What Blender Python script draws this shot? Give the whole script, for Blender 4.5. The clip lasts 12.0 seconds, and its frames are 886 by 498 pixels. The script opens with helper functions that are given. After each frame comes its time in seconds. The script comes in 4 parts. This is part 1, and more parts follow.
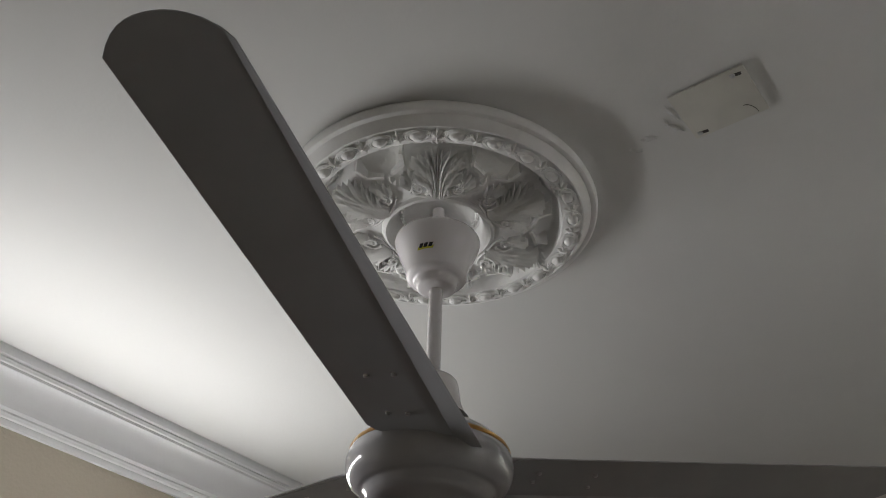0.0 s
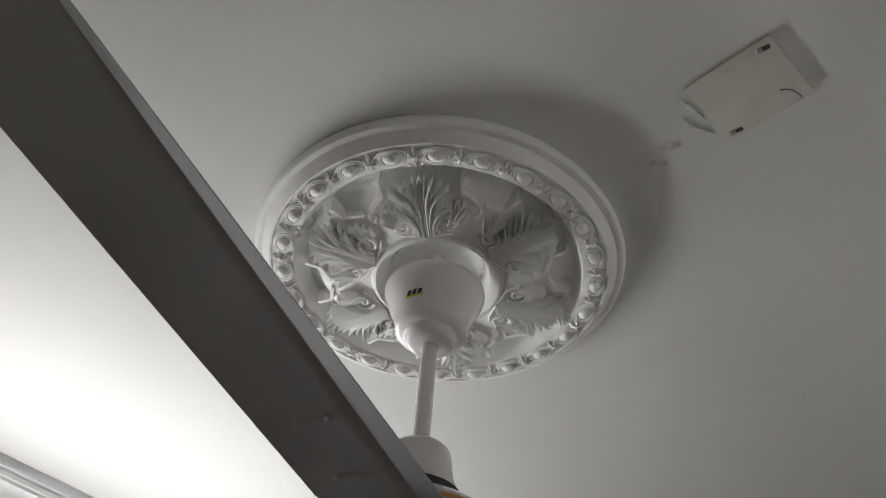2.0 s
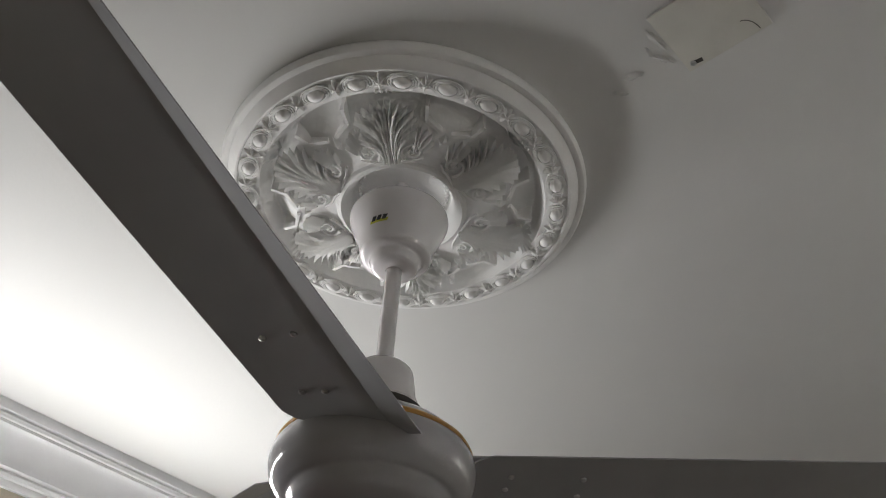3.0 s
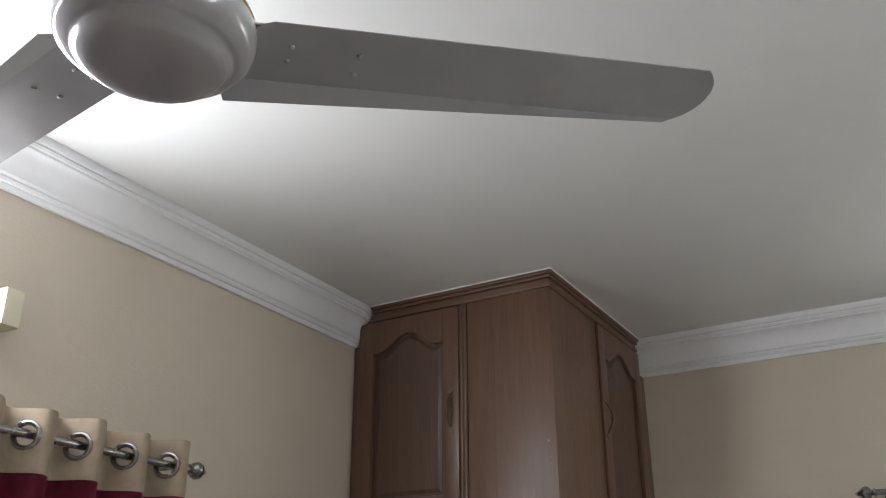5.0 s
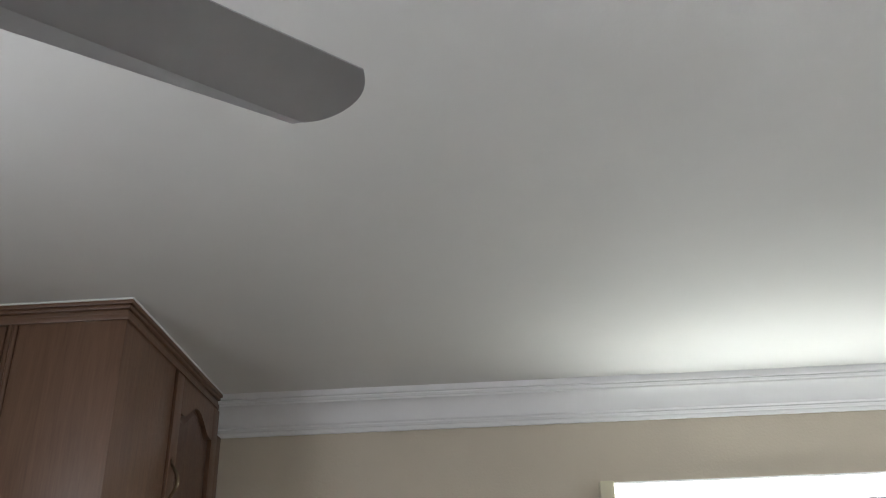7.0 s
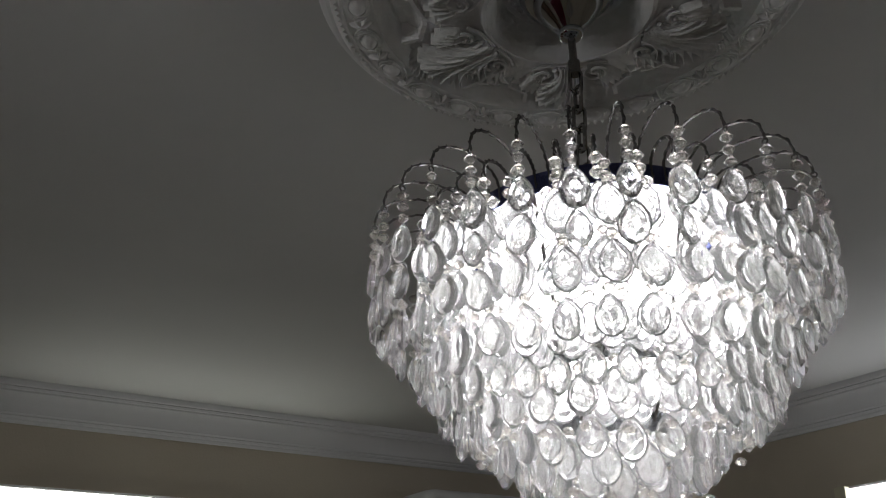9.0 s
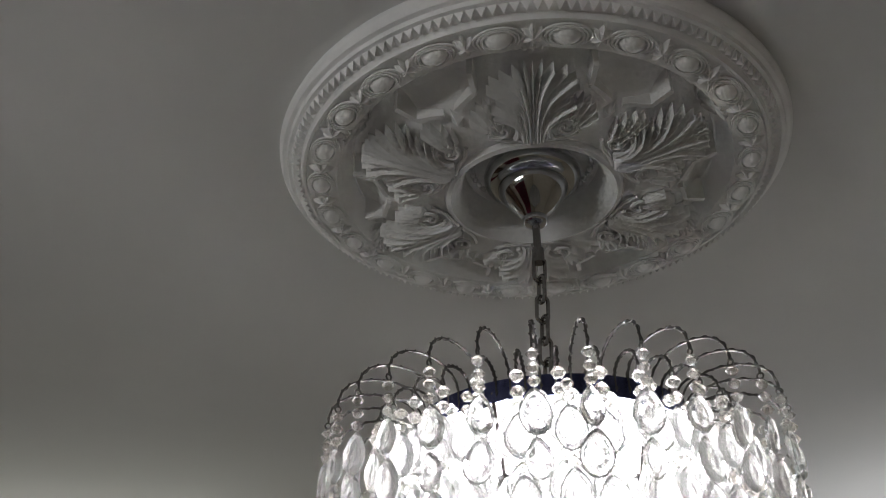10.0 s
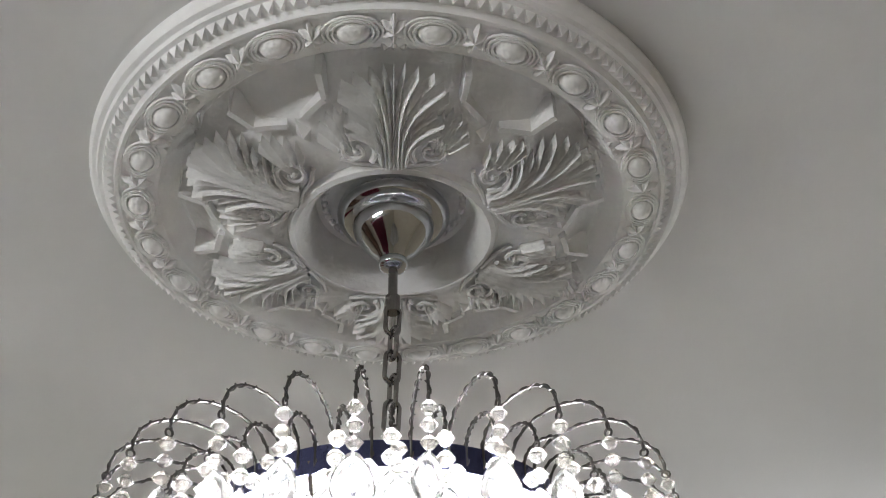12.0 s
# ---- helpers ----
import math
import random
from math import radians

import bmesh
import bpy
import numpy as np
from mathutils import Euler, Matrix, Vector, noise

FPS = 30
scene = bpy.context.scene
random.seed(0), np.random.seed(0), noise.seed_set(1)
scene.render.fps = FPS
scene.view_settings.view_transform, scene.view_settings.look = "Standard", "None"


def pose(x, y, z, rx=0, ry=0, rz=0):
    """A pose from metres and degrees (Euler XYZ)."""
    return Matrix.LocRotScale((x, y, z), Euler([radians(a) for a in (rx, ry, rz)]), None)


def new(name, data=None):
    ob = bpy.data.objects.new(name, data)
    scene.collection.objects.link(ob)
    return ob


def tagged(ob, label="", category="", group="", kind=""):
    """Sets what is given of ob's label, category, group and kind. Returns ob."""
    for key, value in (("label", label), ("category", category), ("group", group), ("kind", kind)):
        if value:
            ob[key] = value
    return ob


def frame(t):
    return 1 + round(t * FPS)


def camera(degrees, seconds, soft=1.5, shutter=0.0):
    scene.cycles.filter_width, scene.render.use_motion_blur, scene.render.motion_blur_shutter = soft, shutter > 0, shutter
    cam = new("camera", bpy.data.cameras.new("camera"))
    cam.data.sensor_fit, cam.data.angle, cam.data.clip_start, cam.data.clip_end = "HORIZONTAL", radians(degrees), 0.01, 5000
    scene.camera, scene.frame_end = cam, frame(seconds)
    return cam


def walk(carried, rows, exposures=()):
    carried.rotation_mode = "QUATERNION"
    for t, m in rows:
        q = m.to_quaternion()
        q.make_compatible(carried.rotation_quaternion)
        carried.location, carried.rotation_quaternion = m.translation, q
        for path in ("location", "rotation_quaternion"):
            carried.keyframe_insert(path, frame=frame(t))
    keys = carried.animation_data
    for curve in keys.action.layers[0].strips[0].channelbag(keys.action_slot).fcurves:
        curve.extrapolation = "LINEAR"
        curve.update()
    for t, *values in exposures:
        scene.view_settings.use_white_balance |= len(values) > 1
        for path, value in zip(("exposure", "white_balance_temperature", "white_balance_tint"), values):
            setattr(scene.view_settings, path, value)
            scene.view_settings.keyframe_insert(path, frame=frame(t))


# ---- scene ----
cam = camera(52.29, 12.0, soft=1.0)
PATH = [
    (0, pose(0.6921, -0.9069, 1.7779, 126.446, -1.452, 35.836)),
    (0.5, pose(0.7007, -0.8536, 1.7805, 129.834, -1.962, 37.274)),
    (1, pose(0.6559, -0.7190, 1.8072, 132.764, -2.443, 39.051)),
    (1.5, pose(0.6469, -0.6377, 1.8187, 134.556, -3.523, 41.527)),
    (2, pose(0.6532, -0.6076, 1.8151, 135.484, -3.737, 42.942)),
    (2.5, pose(0.6553, -0.6091, 1.8094, 134.567, -3.466, 42.980)),
    (3, pose(0.6581, -0.6067, 1.7890, 131.768, -2.615, 41.046)),
    (3.5, pose(0.6865, -0.5935, 1.7324, 126.110, -1.260, 38.056)),
    (3.7, pose(0.7056, -0.5783, 1.7045, 123.894, -1.172, 37.060)),
    (5.5, pose(0.6899, -0.5306, 1.6083, 112.312, 0.079, 28.547)),
    (6, pose(0.5888, -0.1743, 1.8018, 111.919, -0.176, 25.696)),
    (6.5, pose(0.5937, -0.1767, 1.8008, 114.168, 0.738, 16.310)),
    (7, pose(0.6257, -0.2604, 1.7148, 117.202, 1.348, 4.232)),
    (7.5, pose(0.6832, -0.3457, 1.6766, 117.763, 1.839, -7.425)),
    (7.7, pose(0.7111, -0.3902, 1.6717, 117.399, 1.628, -11.521)),
    (9.3, pose(0.5420, -0.6050, 1.8220, 114.879, 0.811, -35.536)),
    (9.5, pose(0.5340, -0.6020, 1.8360, 117.052, 1.116, -36.373)),
    (10, pose(0.5650, -0.6160, 1.8990, 121.716, 0.648, -36.049)),
    (10.5, pose(0.6190, -0.5980, 1.9420, 125.724, 0.517, -36.292)),
    (11, pose(0.6780, -0.5800, 1.9640, 128.723, 0.077, -36.434)),
    (11.5, pose(0.7140, -0.5220, 1.9710, 129.789, 0.282, -38.040)),
    (12, pose(0.7330, -0.5000, 1.9580, 127.355, 1.430, -43.554)),
]
EXPOSURE = [(0, 1.62, 6750, 12), (1.0, 1.83, 6750, 12), (3.0, 1.92, 6750, 12), (3.7, 2.0, 6700, 12), (5.3, 3.3, 6350, 13), (6.0, 3.32, 6350, 13), (6.5, 3.4, 6330, 13), (7.0, 3.05, 6300, 12), (7.7, 2.4, 6350, 12), (9.3, 0.4, 6600, 12), (9.6, 0.65, 6600, 12), (10.0, 1.48, 6650, 12), (10.6, 2.57, 6650, 12), (12.0, 2.75, 6570, 12)]
walk(cam, PATH, EXPOSURE)

CEIL = 2.70            # underside of the ceiling
WEST = -1.065          # inner face of the wall with the window curtain
NORTH = 2.715          # inner face of the wall with the air conditioner
EAST, SOUTH = 3.60, -2.60

# ---- world: a dim evening sky outside the closed room ----
world = bpy.data.worlds.new("World")
scene.world = world
world.use_nodes = True
sky = world.node_tree.nodes.new("ShaderNodeTexSky")
sky.sky_type = 'NISHITA'
sky.sun_disc = False
sky.sun_elevation, sky.sun_rotation = radians(12), radians(90)
world.node_tree.links.new(sky.outputs[0], world.node_tree.nodes["Background"].inputs[0])
world.node_tree.nodes["Background"].inputs[1].default_value = 0.05

TUBE_WEST, TUBE_NORTH, TUBE_EAST, BULB = 14.0, 4.4, 7.2, 6.5


# ---- materials ----
def material(name, color, rough=0.5, metal=0.0, vary=0.06, scale=4.0, bump=0.02, fine=60.0, coat=0.0, spec=0.5, tint=None):
    m = bpy.data.materials.new(name)
    m.use_nodes = True
    nt = m.node_tree
    b = nt.nodes["Principled BSDF"]
    tc = nt.nodes.new("ShaderNodeTexCoord")
    n1 = nt.nodes.new("ShaderNodeTexNoise")
    n1.inputs["Scale"].default_value, n1.inputs["Detail"].default_value = scale, 5
    n2 = nt.nodes.new("ShaderNodeTexNoise")
    n2.inputs["Scale"].default_value, n2.inputs["Detail"].default_value = fine, 4
    nt.links.new(tc.outputs["Object"], n1.inputs["Vector"])
    nt.links.new(tc.outputs["Object"], n2.inputs["Vector"])
    mix = nt.nodes.new("ShaderNodeMix")
    mix.data_type = 'RGBA'
    dark = tint if tint else [c * (1 - 3 * vary) for c in color]
    mix.inputs[6].default_value = (*dark, 1)
    mix.inputs[7].default_value = (*[min(1, c * (1 + vary)) for c in color], 1)
    ramp = nt.nodes.new("ShaderNodeMapRange")
    ramp.inputs[1].default_value, ramp.inputs[2].default_value = 0.25, 0.6
    nt.links.new(n1.outputs[0], ramp.inputs[0])
    nt.links.new(ramp.outputs[0], mix.inputs[0])
    nt.links.new(mix.outputs[2], b.inputs["Base Color"])
    rr = nt.nodes.new("ShaderNodeMapRange")
    rr.inputs[3].default_value, rr.inputs[4].default_value = max(0.02, rough - 0.06), min(1, rough + 0.08)
    nt.links.new(n2.outputs[0], rr.inputs[0])
    nt.links.new(rr.outputs[0], b.inputs["Roughness"])
    b.inputs["Metallic"].default_value = metal
    b.inputs["Coat Weight"].default_value = coat
    b.inputs["Coat Roughness"].default_value = 0.06
    b.inputs["Specular IOR Level"].default_value = spec
    if bump:
        bp = nt.nodes.new("ShaderNodeBump")
        bp.inputs["Strength"].default_value, bp.inputs["Distance"].default_value = bump * 10, 0.002
        nt.links.new(n2.outputs[0], bp.inputs["Height"])
        nt.links.new(bp.outputs[0], b.inputs["Normal"])
    return m


def wood_material(name, dark, light, axis_scale=(14, 14, 0.9)):
    m = material(name, light, 0.38, bump=0.0, coat=0.25)
    nt = m.node_tree
    b = nt.nodes["Principled BSDF"]
    tc = nt.nodes.new("ShaderNodeTexCoord")
    mp = nt.nodes.new("ShaderNodeMapping")
    mp.inputs["Scale"].default_value = axis_scale
    nz = nt.nodes.new("ShaderNodeTexNoise")
    nz.inputs["Scale"].default_value, nz.inputs["Detail"].default_value, nz.inputs["Distortion"].default_value = 2.2, 8, 1.2
    gr = nt.nodes.new("ShaderNodeTexNoise")
    gr.inputs["Scale"].default_value, gr.inputs["Detail"].default_value = 14, 6
    nt.links.new(tc.outputs["Object"], mp.inputs[0])
    nt.links.new(mp.outputs[0], nz.inputs["Vector"])
    nt.links.new(mp.outputs[0], gr.inputs["Vector"])
    add = nt.nodes.new("ShaderNodeMath")
    add.operation = 'MULTIPLY_ADD'
    add.inputs[1].default_value, add.inputs[2].default_value = 0.45, 0.0
    nt.links.new(gr.outputs[0], add.inputs[0])
    ad2 = nt.nodes.new("ShaderNodeMath")
    ad2.operation = 'MULTIPLY_ADD'
    ad2.inputs[1].default_value = 0.6
    nt.links.new(nz.outputs[0], ad2.inputs[0])
    nt.links.new(add.outputs[0], ad2.inputs[2])
    cr = nt.nodes.new("ShaderNodeValToRGB")
    cr.color_ramp.elements[0].position, cr.color_ramp.elements[0].color = 0.36, (*dark, 1)
    cr.color_ramp.elements[1].position, cr.color_ramp.elements[1].color = 0.68, (*light, 1)
    nt.links.new(ad2.outputs[0], cr.inputs[0])
    nt.links.new(cr.outputs[0], b.inputs["Base Color"])
    bp = nt.nodes.new("ShaderNodeBump")
    bp.inputs["Strength"].default_value, bp.inputs["Distance"].default_value = 0.12, 0.001
    nt.links.new(gr.outputs[0], bp.inputs["Height"])
    nt.links.new(bp.outputs[0], b.inputs["Normal"])
    return m


def glowing(name, color, strength):
    m = bpy.data.materials.new(name)
    m.use_nodes = True
    b = m.node_tree.nodes["Principled BSDF"]
    b.inputs["Base Color"].default_value = (0.8, 0.8, 0.8, 1)
    b.inputs["Emission Color"].default_value = (*color, 1)
    b.inputs["Emission Strength"].default_value = strength
    return m


def crystal_material(name, color, rough, glow):
    """Cut glass that also scatters some of the light that passes through it."""
    m = bpy.data.materials.new(name)
    m.use_nodes = True
    nt = m.node_tree
    b = nt.nodes["Principled BSDF"]
    b.inputs["Base Color"].default_value = (*color, 1)
    b.inputs["Roughness"].default_value = rough
    b.inputs["IOR"].default_value = 1.5
    b.inputs["Transmission Weight"].default_value = 1.0
    tr = nt.nodes.new("ShaderNodeBsdfTranslucent")
    tr.inputs["Color"].default_value = (0.92, 0.92, 0.92, 1)
    mx = nt.nodes.new("ShaderNodeMixShader")
    mx.inputs[0].default_value = glow
    nt.links.new(b.outputs[0], mx.inputs[1])
    nt.links.new(tr.outputs[0], mx.inputs[2])
    nt.links.new(mx.outputs[0], nt.nodes["Material Output"].inputs[0])
    return m


M_CEIL = material("ceiling_paint", (0.70, 0.695, 0.68), 0.75, vary=0.02, scale=1.3, bump=0.018, fine=130)
M_WALL = material("wall_paint", (0.57, 0.505, 0.41), 0.7, vary=0.025, scale=1.6, bump=0.04, fine=120)
M_CORNICE = material("cornice_paint", (0.78, 0.78, 0.79), 0.5, vary=0.02, scale=2, bump=0.01)
M_ROSE = material("rose_plaster", (0.85, 0.845, 0.83), 0.6, vary=0.035, scale=14, bump=0.03, fine=160)
M_FLOOR = material("floor_tile", (0.52, 0.51, 0.50), 0.35, vary=0.1, scale=3)
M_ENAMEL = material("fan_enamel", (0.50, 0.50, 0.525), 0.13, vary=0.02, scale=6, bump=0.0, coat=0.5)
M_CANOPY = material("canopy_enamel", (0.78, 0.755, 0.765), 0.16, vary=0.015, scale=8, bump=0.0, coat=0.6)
M_BLADE = material("blade_paint", (0.43, 0.435, 0.45), 0.17, vary=0.03, scale=7, bump=0.004, fine=200, coat=0.15)
M_STRIPE = material("orange_stripe", (0.55, 0.28, 0.06), 0.35, vary=0.05)
M_PLATE = material("junction_plate", (0.66, 0.645, 0.59), 0.4, vary=0.03, scale=18, bump=0.01)
M_SMEAR = material("plaster_smear", (0.655, 0.65, 0.635), 0.85, vary=0.10, scale=60, bump=0.08, fine=220)
M_DARK = material("dark_gap", (0.06, 0.055, 0.05), 0.7)
M_STEEL = material("screw_steel", (0.6, 0.6, 0.6), 0.3, metal=1.0, bump=0)
M_CHROME = material("chrome", (0.58, 0.60, 0.62), 0.07, metal=1.0, vary=0.01, bump=0)
M_CHAIN = material("chain_metal", (0.30, 0.29, 0.28), 0.25, metal=1.0, vary=0.05, bump=0)
M_ARM = material("arm_metal", (0.13, 0.125, 0.12), 0.32, metal=1.0, vary=0.05, bump=0)
M_WOOD = wood_material("cupboard_wood", (0.110, 0.056, 0.032), (0.165, 0.087, 0.050))
M_WOODP = wood_material("cupboard_panel_wood", (0.072, 0.036, 0.022), (0.118, 0.060, 0.036))
M_WOODH = wood_material("cupboard_wood_rail", (0.110, 0.056, 0.032), (0.165, 0.087, 0.050), (0.9, 14, 14))
M_BRASS = material("handle_brass", (0.20, 0.155, 0.105), 0.3, metal=1.0)
M_BEIGE = material("curtain_beige", (0.36, 0.29, 0.21), 0.85, vary=0.06, scale=30, bump=0.04, fine=400)
M_MAROON = material("curtain_maroon", (0.20, 0.012, 0.040), 0.8, vary=0.1, scale=30, bump=0.04, fine=400)
M_PEWTER = material("rod_pewter", (0.34, 0.33, 0.33), 0.25, metal=1.0, bump=0)
M_PLASTIC = material("white_plastic", (0.78, 0.78, 0.78), 0.3, vary=0.01, bump=0)
M_ENDCAP = material("cream_endcap", (0.66, 0.62, 0.46), 0.45, vary=0.02, bump=0)
M_YELLOW = material("sticker_yellow", (0.62, 0.60, 0.06), 0.4, bump=0)
M_BLACK = material("sticker_black", (0.02, 0.02, 0.02), 0.4, bump=0)
M_BLUE = material("frame_blue_steel", (0.10, 0.11, 0.22), 0.25, metal=1.0, bump=0)
M_CRYSTAL = crystal_material("crystal", (0.98, 0.98, 0.97), 0.055, 0.20)
M_BEAD = crystal_material("bead_crystal", (0.90, 0.86, 0.78), 0.14, 0.22)
M_TUBE_W = glowing("tube_light_west", (0.95, 0.98, 1.0), TUBE_WEST)
M_TUBE_N = glowing("tube_light_north", (0.95, 1.0, 0.93), TUBE_NORTH)
M_TUBE_E = glowing("tube_light_east", (0.93, 0.97, 1.0), TUBE_EAST)
M_BULB = glowing("bulb_light", (0.97, 0.97, 1.0), BULB)


# ---- mesh helpers ----
def mesh_of(bm, name, mat, smooth=True, angle=35):
    bmesh.ops.recalc_face_normals(bm, faces=bm.faces[:])
    me = bpy.data.meshes.new(name)
    bm.to_mesh(me)
    bm.free()
    for f in me.polygons:
        f.use_smooth = smooth
    if smooth:
        me.set_sharp_from_angle(angle=radians(angle))
    me.materials.append(mat)
    return me


def thing(name, label, category, at=(0, 0, 0), group="", kind="", rz=0):
    ob = new(name)
    ob.matrix_basis = pose(*at, 0, 0, rz)
    return tagged(ob, label, category, group, kind)


def part(name, bm, mat, parent, label="", smooth=True, angle=35):
    ob = new(name, mesh_of(bm, name, mat, smooth, angle))
    ob.parent = parent
    if label:
        ob["label"] = label
    return ob


def place(name, me, parent, m, label=""):
    ob = new(name, me)
    ob.parent = parent
    ob.matrix_basis = m
    if label:
        ob["label"] = label
    return ob


def box(bm, lo, hi, bevel=0.0, seg=1):
    vs = [bm.verts.new((x, y, z)) for z in (lo[2], hi[2]) for y in (lo[1], hi[1]) for x in (lo[0], hi[0])]
    fs = [bm.faces.new([vs[i] for i in q]) for q in ((0, 2, 3, 1), (4, 5, 7, 6), (0, 1, 5, 4), (2, 6, 7, 3), (0, 4, 6, 2), (1, 3, 7, 5))]
    if bevel:
        es = {e for f in fs for e in f.edges}
        bmesh.ops.bevel(bm, geom=list(es), offset=bevel, segments=seg, affect='EDGES', profile=0.6)
    return bm


def lathe(bm, prof, n=64, a0=0.0, a1=2 * math.pi):
    full = abs(a1 - a0 - 2 * math.pi) < 1e-6
    cols = n if full else n + 1
    rings = []
    for r, z in prof:
        if r < 1e-6:
            rings.append([bm.verts.new((0, 0, z))] * cols)
        else:
            rings.append([bm.verts.new((r * math.cos(a0 + (a1 - a0) * i / n), r * math.sin(a0 + (a1 - a0) * i / n), z)) for i in range(cols)])
    for a, b in zip(rings, rings[1:]):
        for i in range(n):
            j = (i + 1) % cols
            q = []
            for v in (a[i], a[j], b[j], b[i]):
                if v not in q:
                    q.append(v)
            if len(q) > 2:
                bm.faces.new(q)
    return bm


def smooth_profile(pts, k=4):
    """Catmull-Rom through the points."""
    out = []
    for i in range(len(pts) - 1):
        p = [pts[max(i - 1, 0)], pts[i], pts[i + 1], pts[min(i + 2, len(pts) - 1)]]
        for s in range(k):
            t = s / k
            out.append(tuple(0.5 * (2 * p[1][d] + (p[2][d] - p[0][d]) * t + (2 * p[0][d] - 5 * p[1][d] + 4 * p[2][d] - p[3][d]) * t * t
                                    + (3 * p[1][d] - p[0][d] - 3 * p[2][d] + p[3][d]) * t ** 3) for d in range(len(pts[0]))))
    out.append(tuple(pts[-1]))
    return out


def tube(bm, pts, r, n=8, closed=False, radii=None):
    pts = [Vector(p) for p in pts]
    m = len(pts)
    rings = []
    ref = None
    for i, p in enumerate(pts):
        if closed:
            d = (pts[(i + 1) % m] - pts[i - 1]).normalized()
        else:
            d = (pts[min(i + 1, m - 1)] - pts[max(i - 1, 0)]).normalized()
        if ref is None:
            ref = Vector((0, 0, 1)) if abs(d.z) < 0.9 else Vector((1, 0, 0))
        u = (ref - d * ref.dot(d)).normalized()
        ref = u
        v = d.cross(u)
        rr = radii[i] if radii else r
        rings.append([bm.verts.new(p + (u * math.cos(2 * math.pi * k / n) + v * math.sin(2 * math.pi * k / n)) * rr) for k in range(n)])
    pairs = list(zip(rings, rings[1:])) + ([(rings[-1], rings[0])] if closed else [])
    for a, b in pairs:
        for k in range(n):
            bm.faces.new((a[k], a[(k + 1) % n], b[(k + 1) % n], b[k]))
    if not closed:
        bm.faces.new(rings[0][::-1])
        bm.faces.new(rings[-1])
    return bm


def prism(bm, outline, z0, z1, axis='z', holes=()):
    """Extrude a flat outline; axis names the direction of the extrusion."""
    def at(p, h):
        return {'z': (p[0], p[1], h), 'y': (p[0], h, p[1]), 'x': (h, p[0], p[1])}[axis]
    a = [bm.verts.new(at(p, z0)) for p in outline]
    b = [bm.verts.new(at(p, z1)) for p in outline]
    n = len(outline)
    bm.faces.new(a)
    bm.faces.new(b[::-1])
    for i in range(n):
        bm.faces.new((a[i], b[i], b[(i + 1) % n], a[(i + 1) % n]))
    return bm


def bulge(bm, w, l, h, nu=12, nv=4, z0=0.0, x0=0.0, y0=0.0, drop=False):
    """A low dome: half-lengths l (x) and w (y), height h towards -z."""
    top = bm.verts.new((x0, y0, z0 - h))
    last = None
    for j in range(1, nv + 1):
        a = math.pi / 2 * j / nv
        ring = [bm.verts.new((x0 + l * math.sin(a) * math.cos(2 * math.pi * i / nu), y0 + w * math.sin(a) * math.sin(2 * math.pi * i / nu), z0 - h * math.cos(a))) for i in range(nu)]
        for i in range(nu):
            if last is None:
                bm.faces.new((top, ring[i], ring[(i + 1) % nu]))
            else:
                bm.faces.new((last[i], ring[i], ring[(i + 1) % nu], last[(i + 1) % nu]))
        last = ring
    return bm


def frond(bm, pts, width, height, zf, curl=0.0):
    """A tapered carved blade along flat points (x radial, y tangential), standing down from the surface zf(x, y)."""
    pts = [Vector((a, b)) for a, b in smooth_profile(pts, 4)]
    m = len(pts)
    rows = []
    for i, p in enumerate(pts):
        s = i / (m - 1)
        d = (pts[min(i + 1, m - 1)] - pts[max(i - 1, 0)]).normalized()
        q = Vector((-d.y, d.x))
        w = width * (0.35 + 0.65 * math.sin(math.pi * min(1, 0.15 + s * 0.8) ** 0.8)) * (1 - s ** 5)
        h = height * (0.5 + 0.6 * math.sin(math.pi * (0.2 + 0.65 * s))) + curl * s * s
        row = []
        for o, k in ((-1, -0.12), (-0.96, 0.30), (0, 1.0), (0.96, 0.30), (1, -0.12)):
            xy = p + q * (o * w)
            row.append(bm.verts.new((xy.x, xy.y, zf(xy.x, xy.y) - h * k)))
        rows.append(row)
    for a, b in zip(rows, rows[1:]):
        for k in range(4):
            bm.faces.new((a[k], b[k], b[k + 1], a[k + 1]))
    return bm


# ---- the room ----
def slab(name, lo, hi, mat, label, category):
    bm = bmesh.new()
    box(bm, lo, hi)
    ob = new(name, mesh_of(bm, name, mat, False))
    return tagged(ob, label, category, kind="structure")


T = 0.15
slab("floor", (WEST - T, SOUTH - T, -0.12), (EAST + T, NORTH + T, 0), M_FLOOR, "pale tiled floor of the room", "floor")
slab("ceiling", (WEST - T, SOUTH - T, CEIL), (EAST + T, NORTH + T, CEIL + 0.14), M_CEIL, "white painted plaster ceiling with trowel marks", "ceiling")
slab("wall_north", (WEST - T, NORTH, 0), (EAST + T, NORTH + T, CEIL), M_WALL, "beige painted plaster wall", "wall")
slab("wall_west", (WEST - T, SOUTH, 0), (WEST, NORTH, CEIL), M_WALL, "beige painted plaster wall behind the curtain", "wall")
slab("wall_east", (EAST, SOUTH, 0), (EAST + T, NORTH, CEIL), M_WALL, "beige painted plaster wall", "wall")
slab("wall_south", (WEST - T, SOUTH - T, 0), (EAST + T, SOUTH, CEIL), M_WALL, "beige painted plaster wall", "wall")

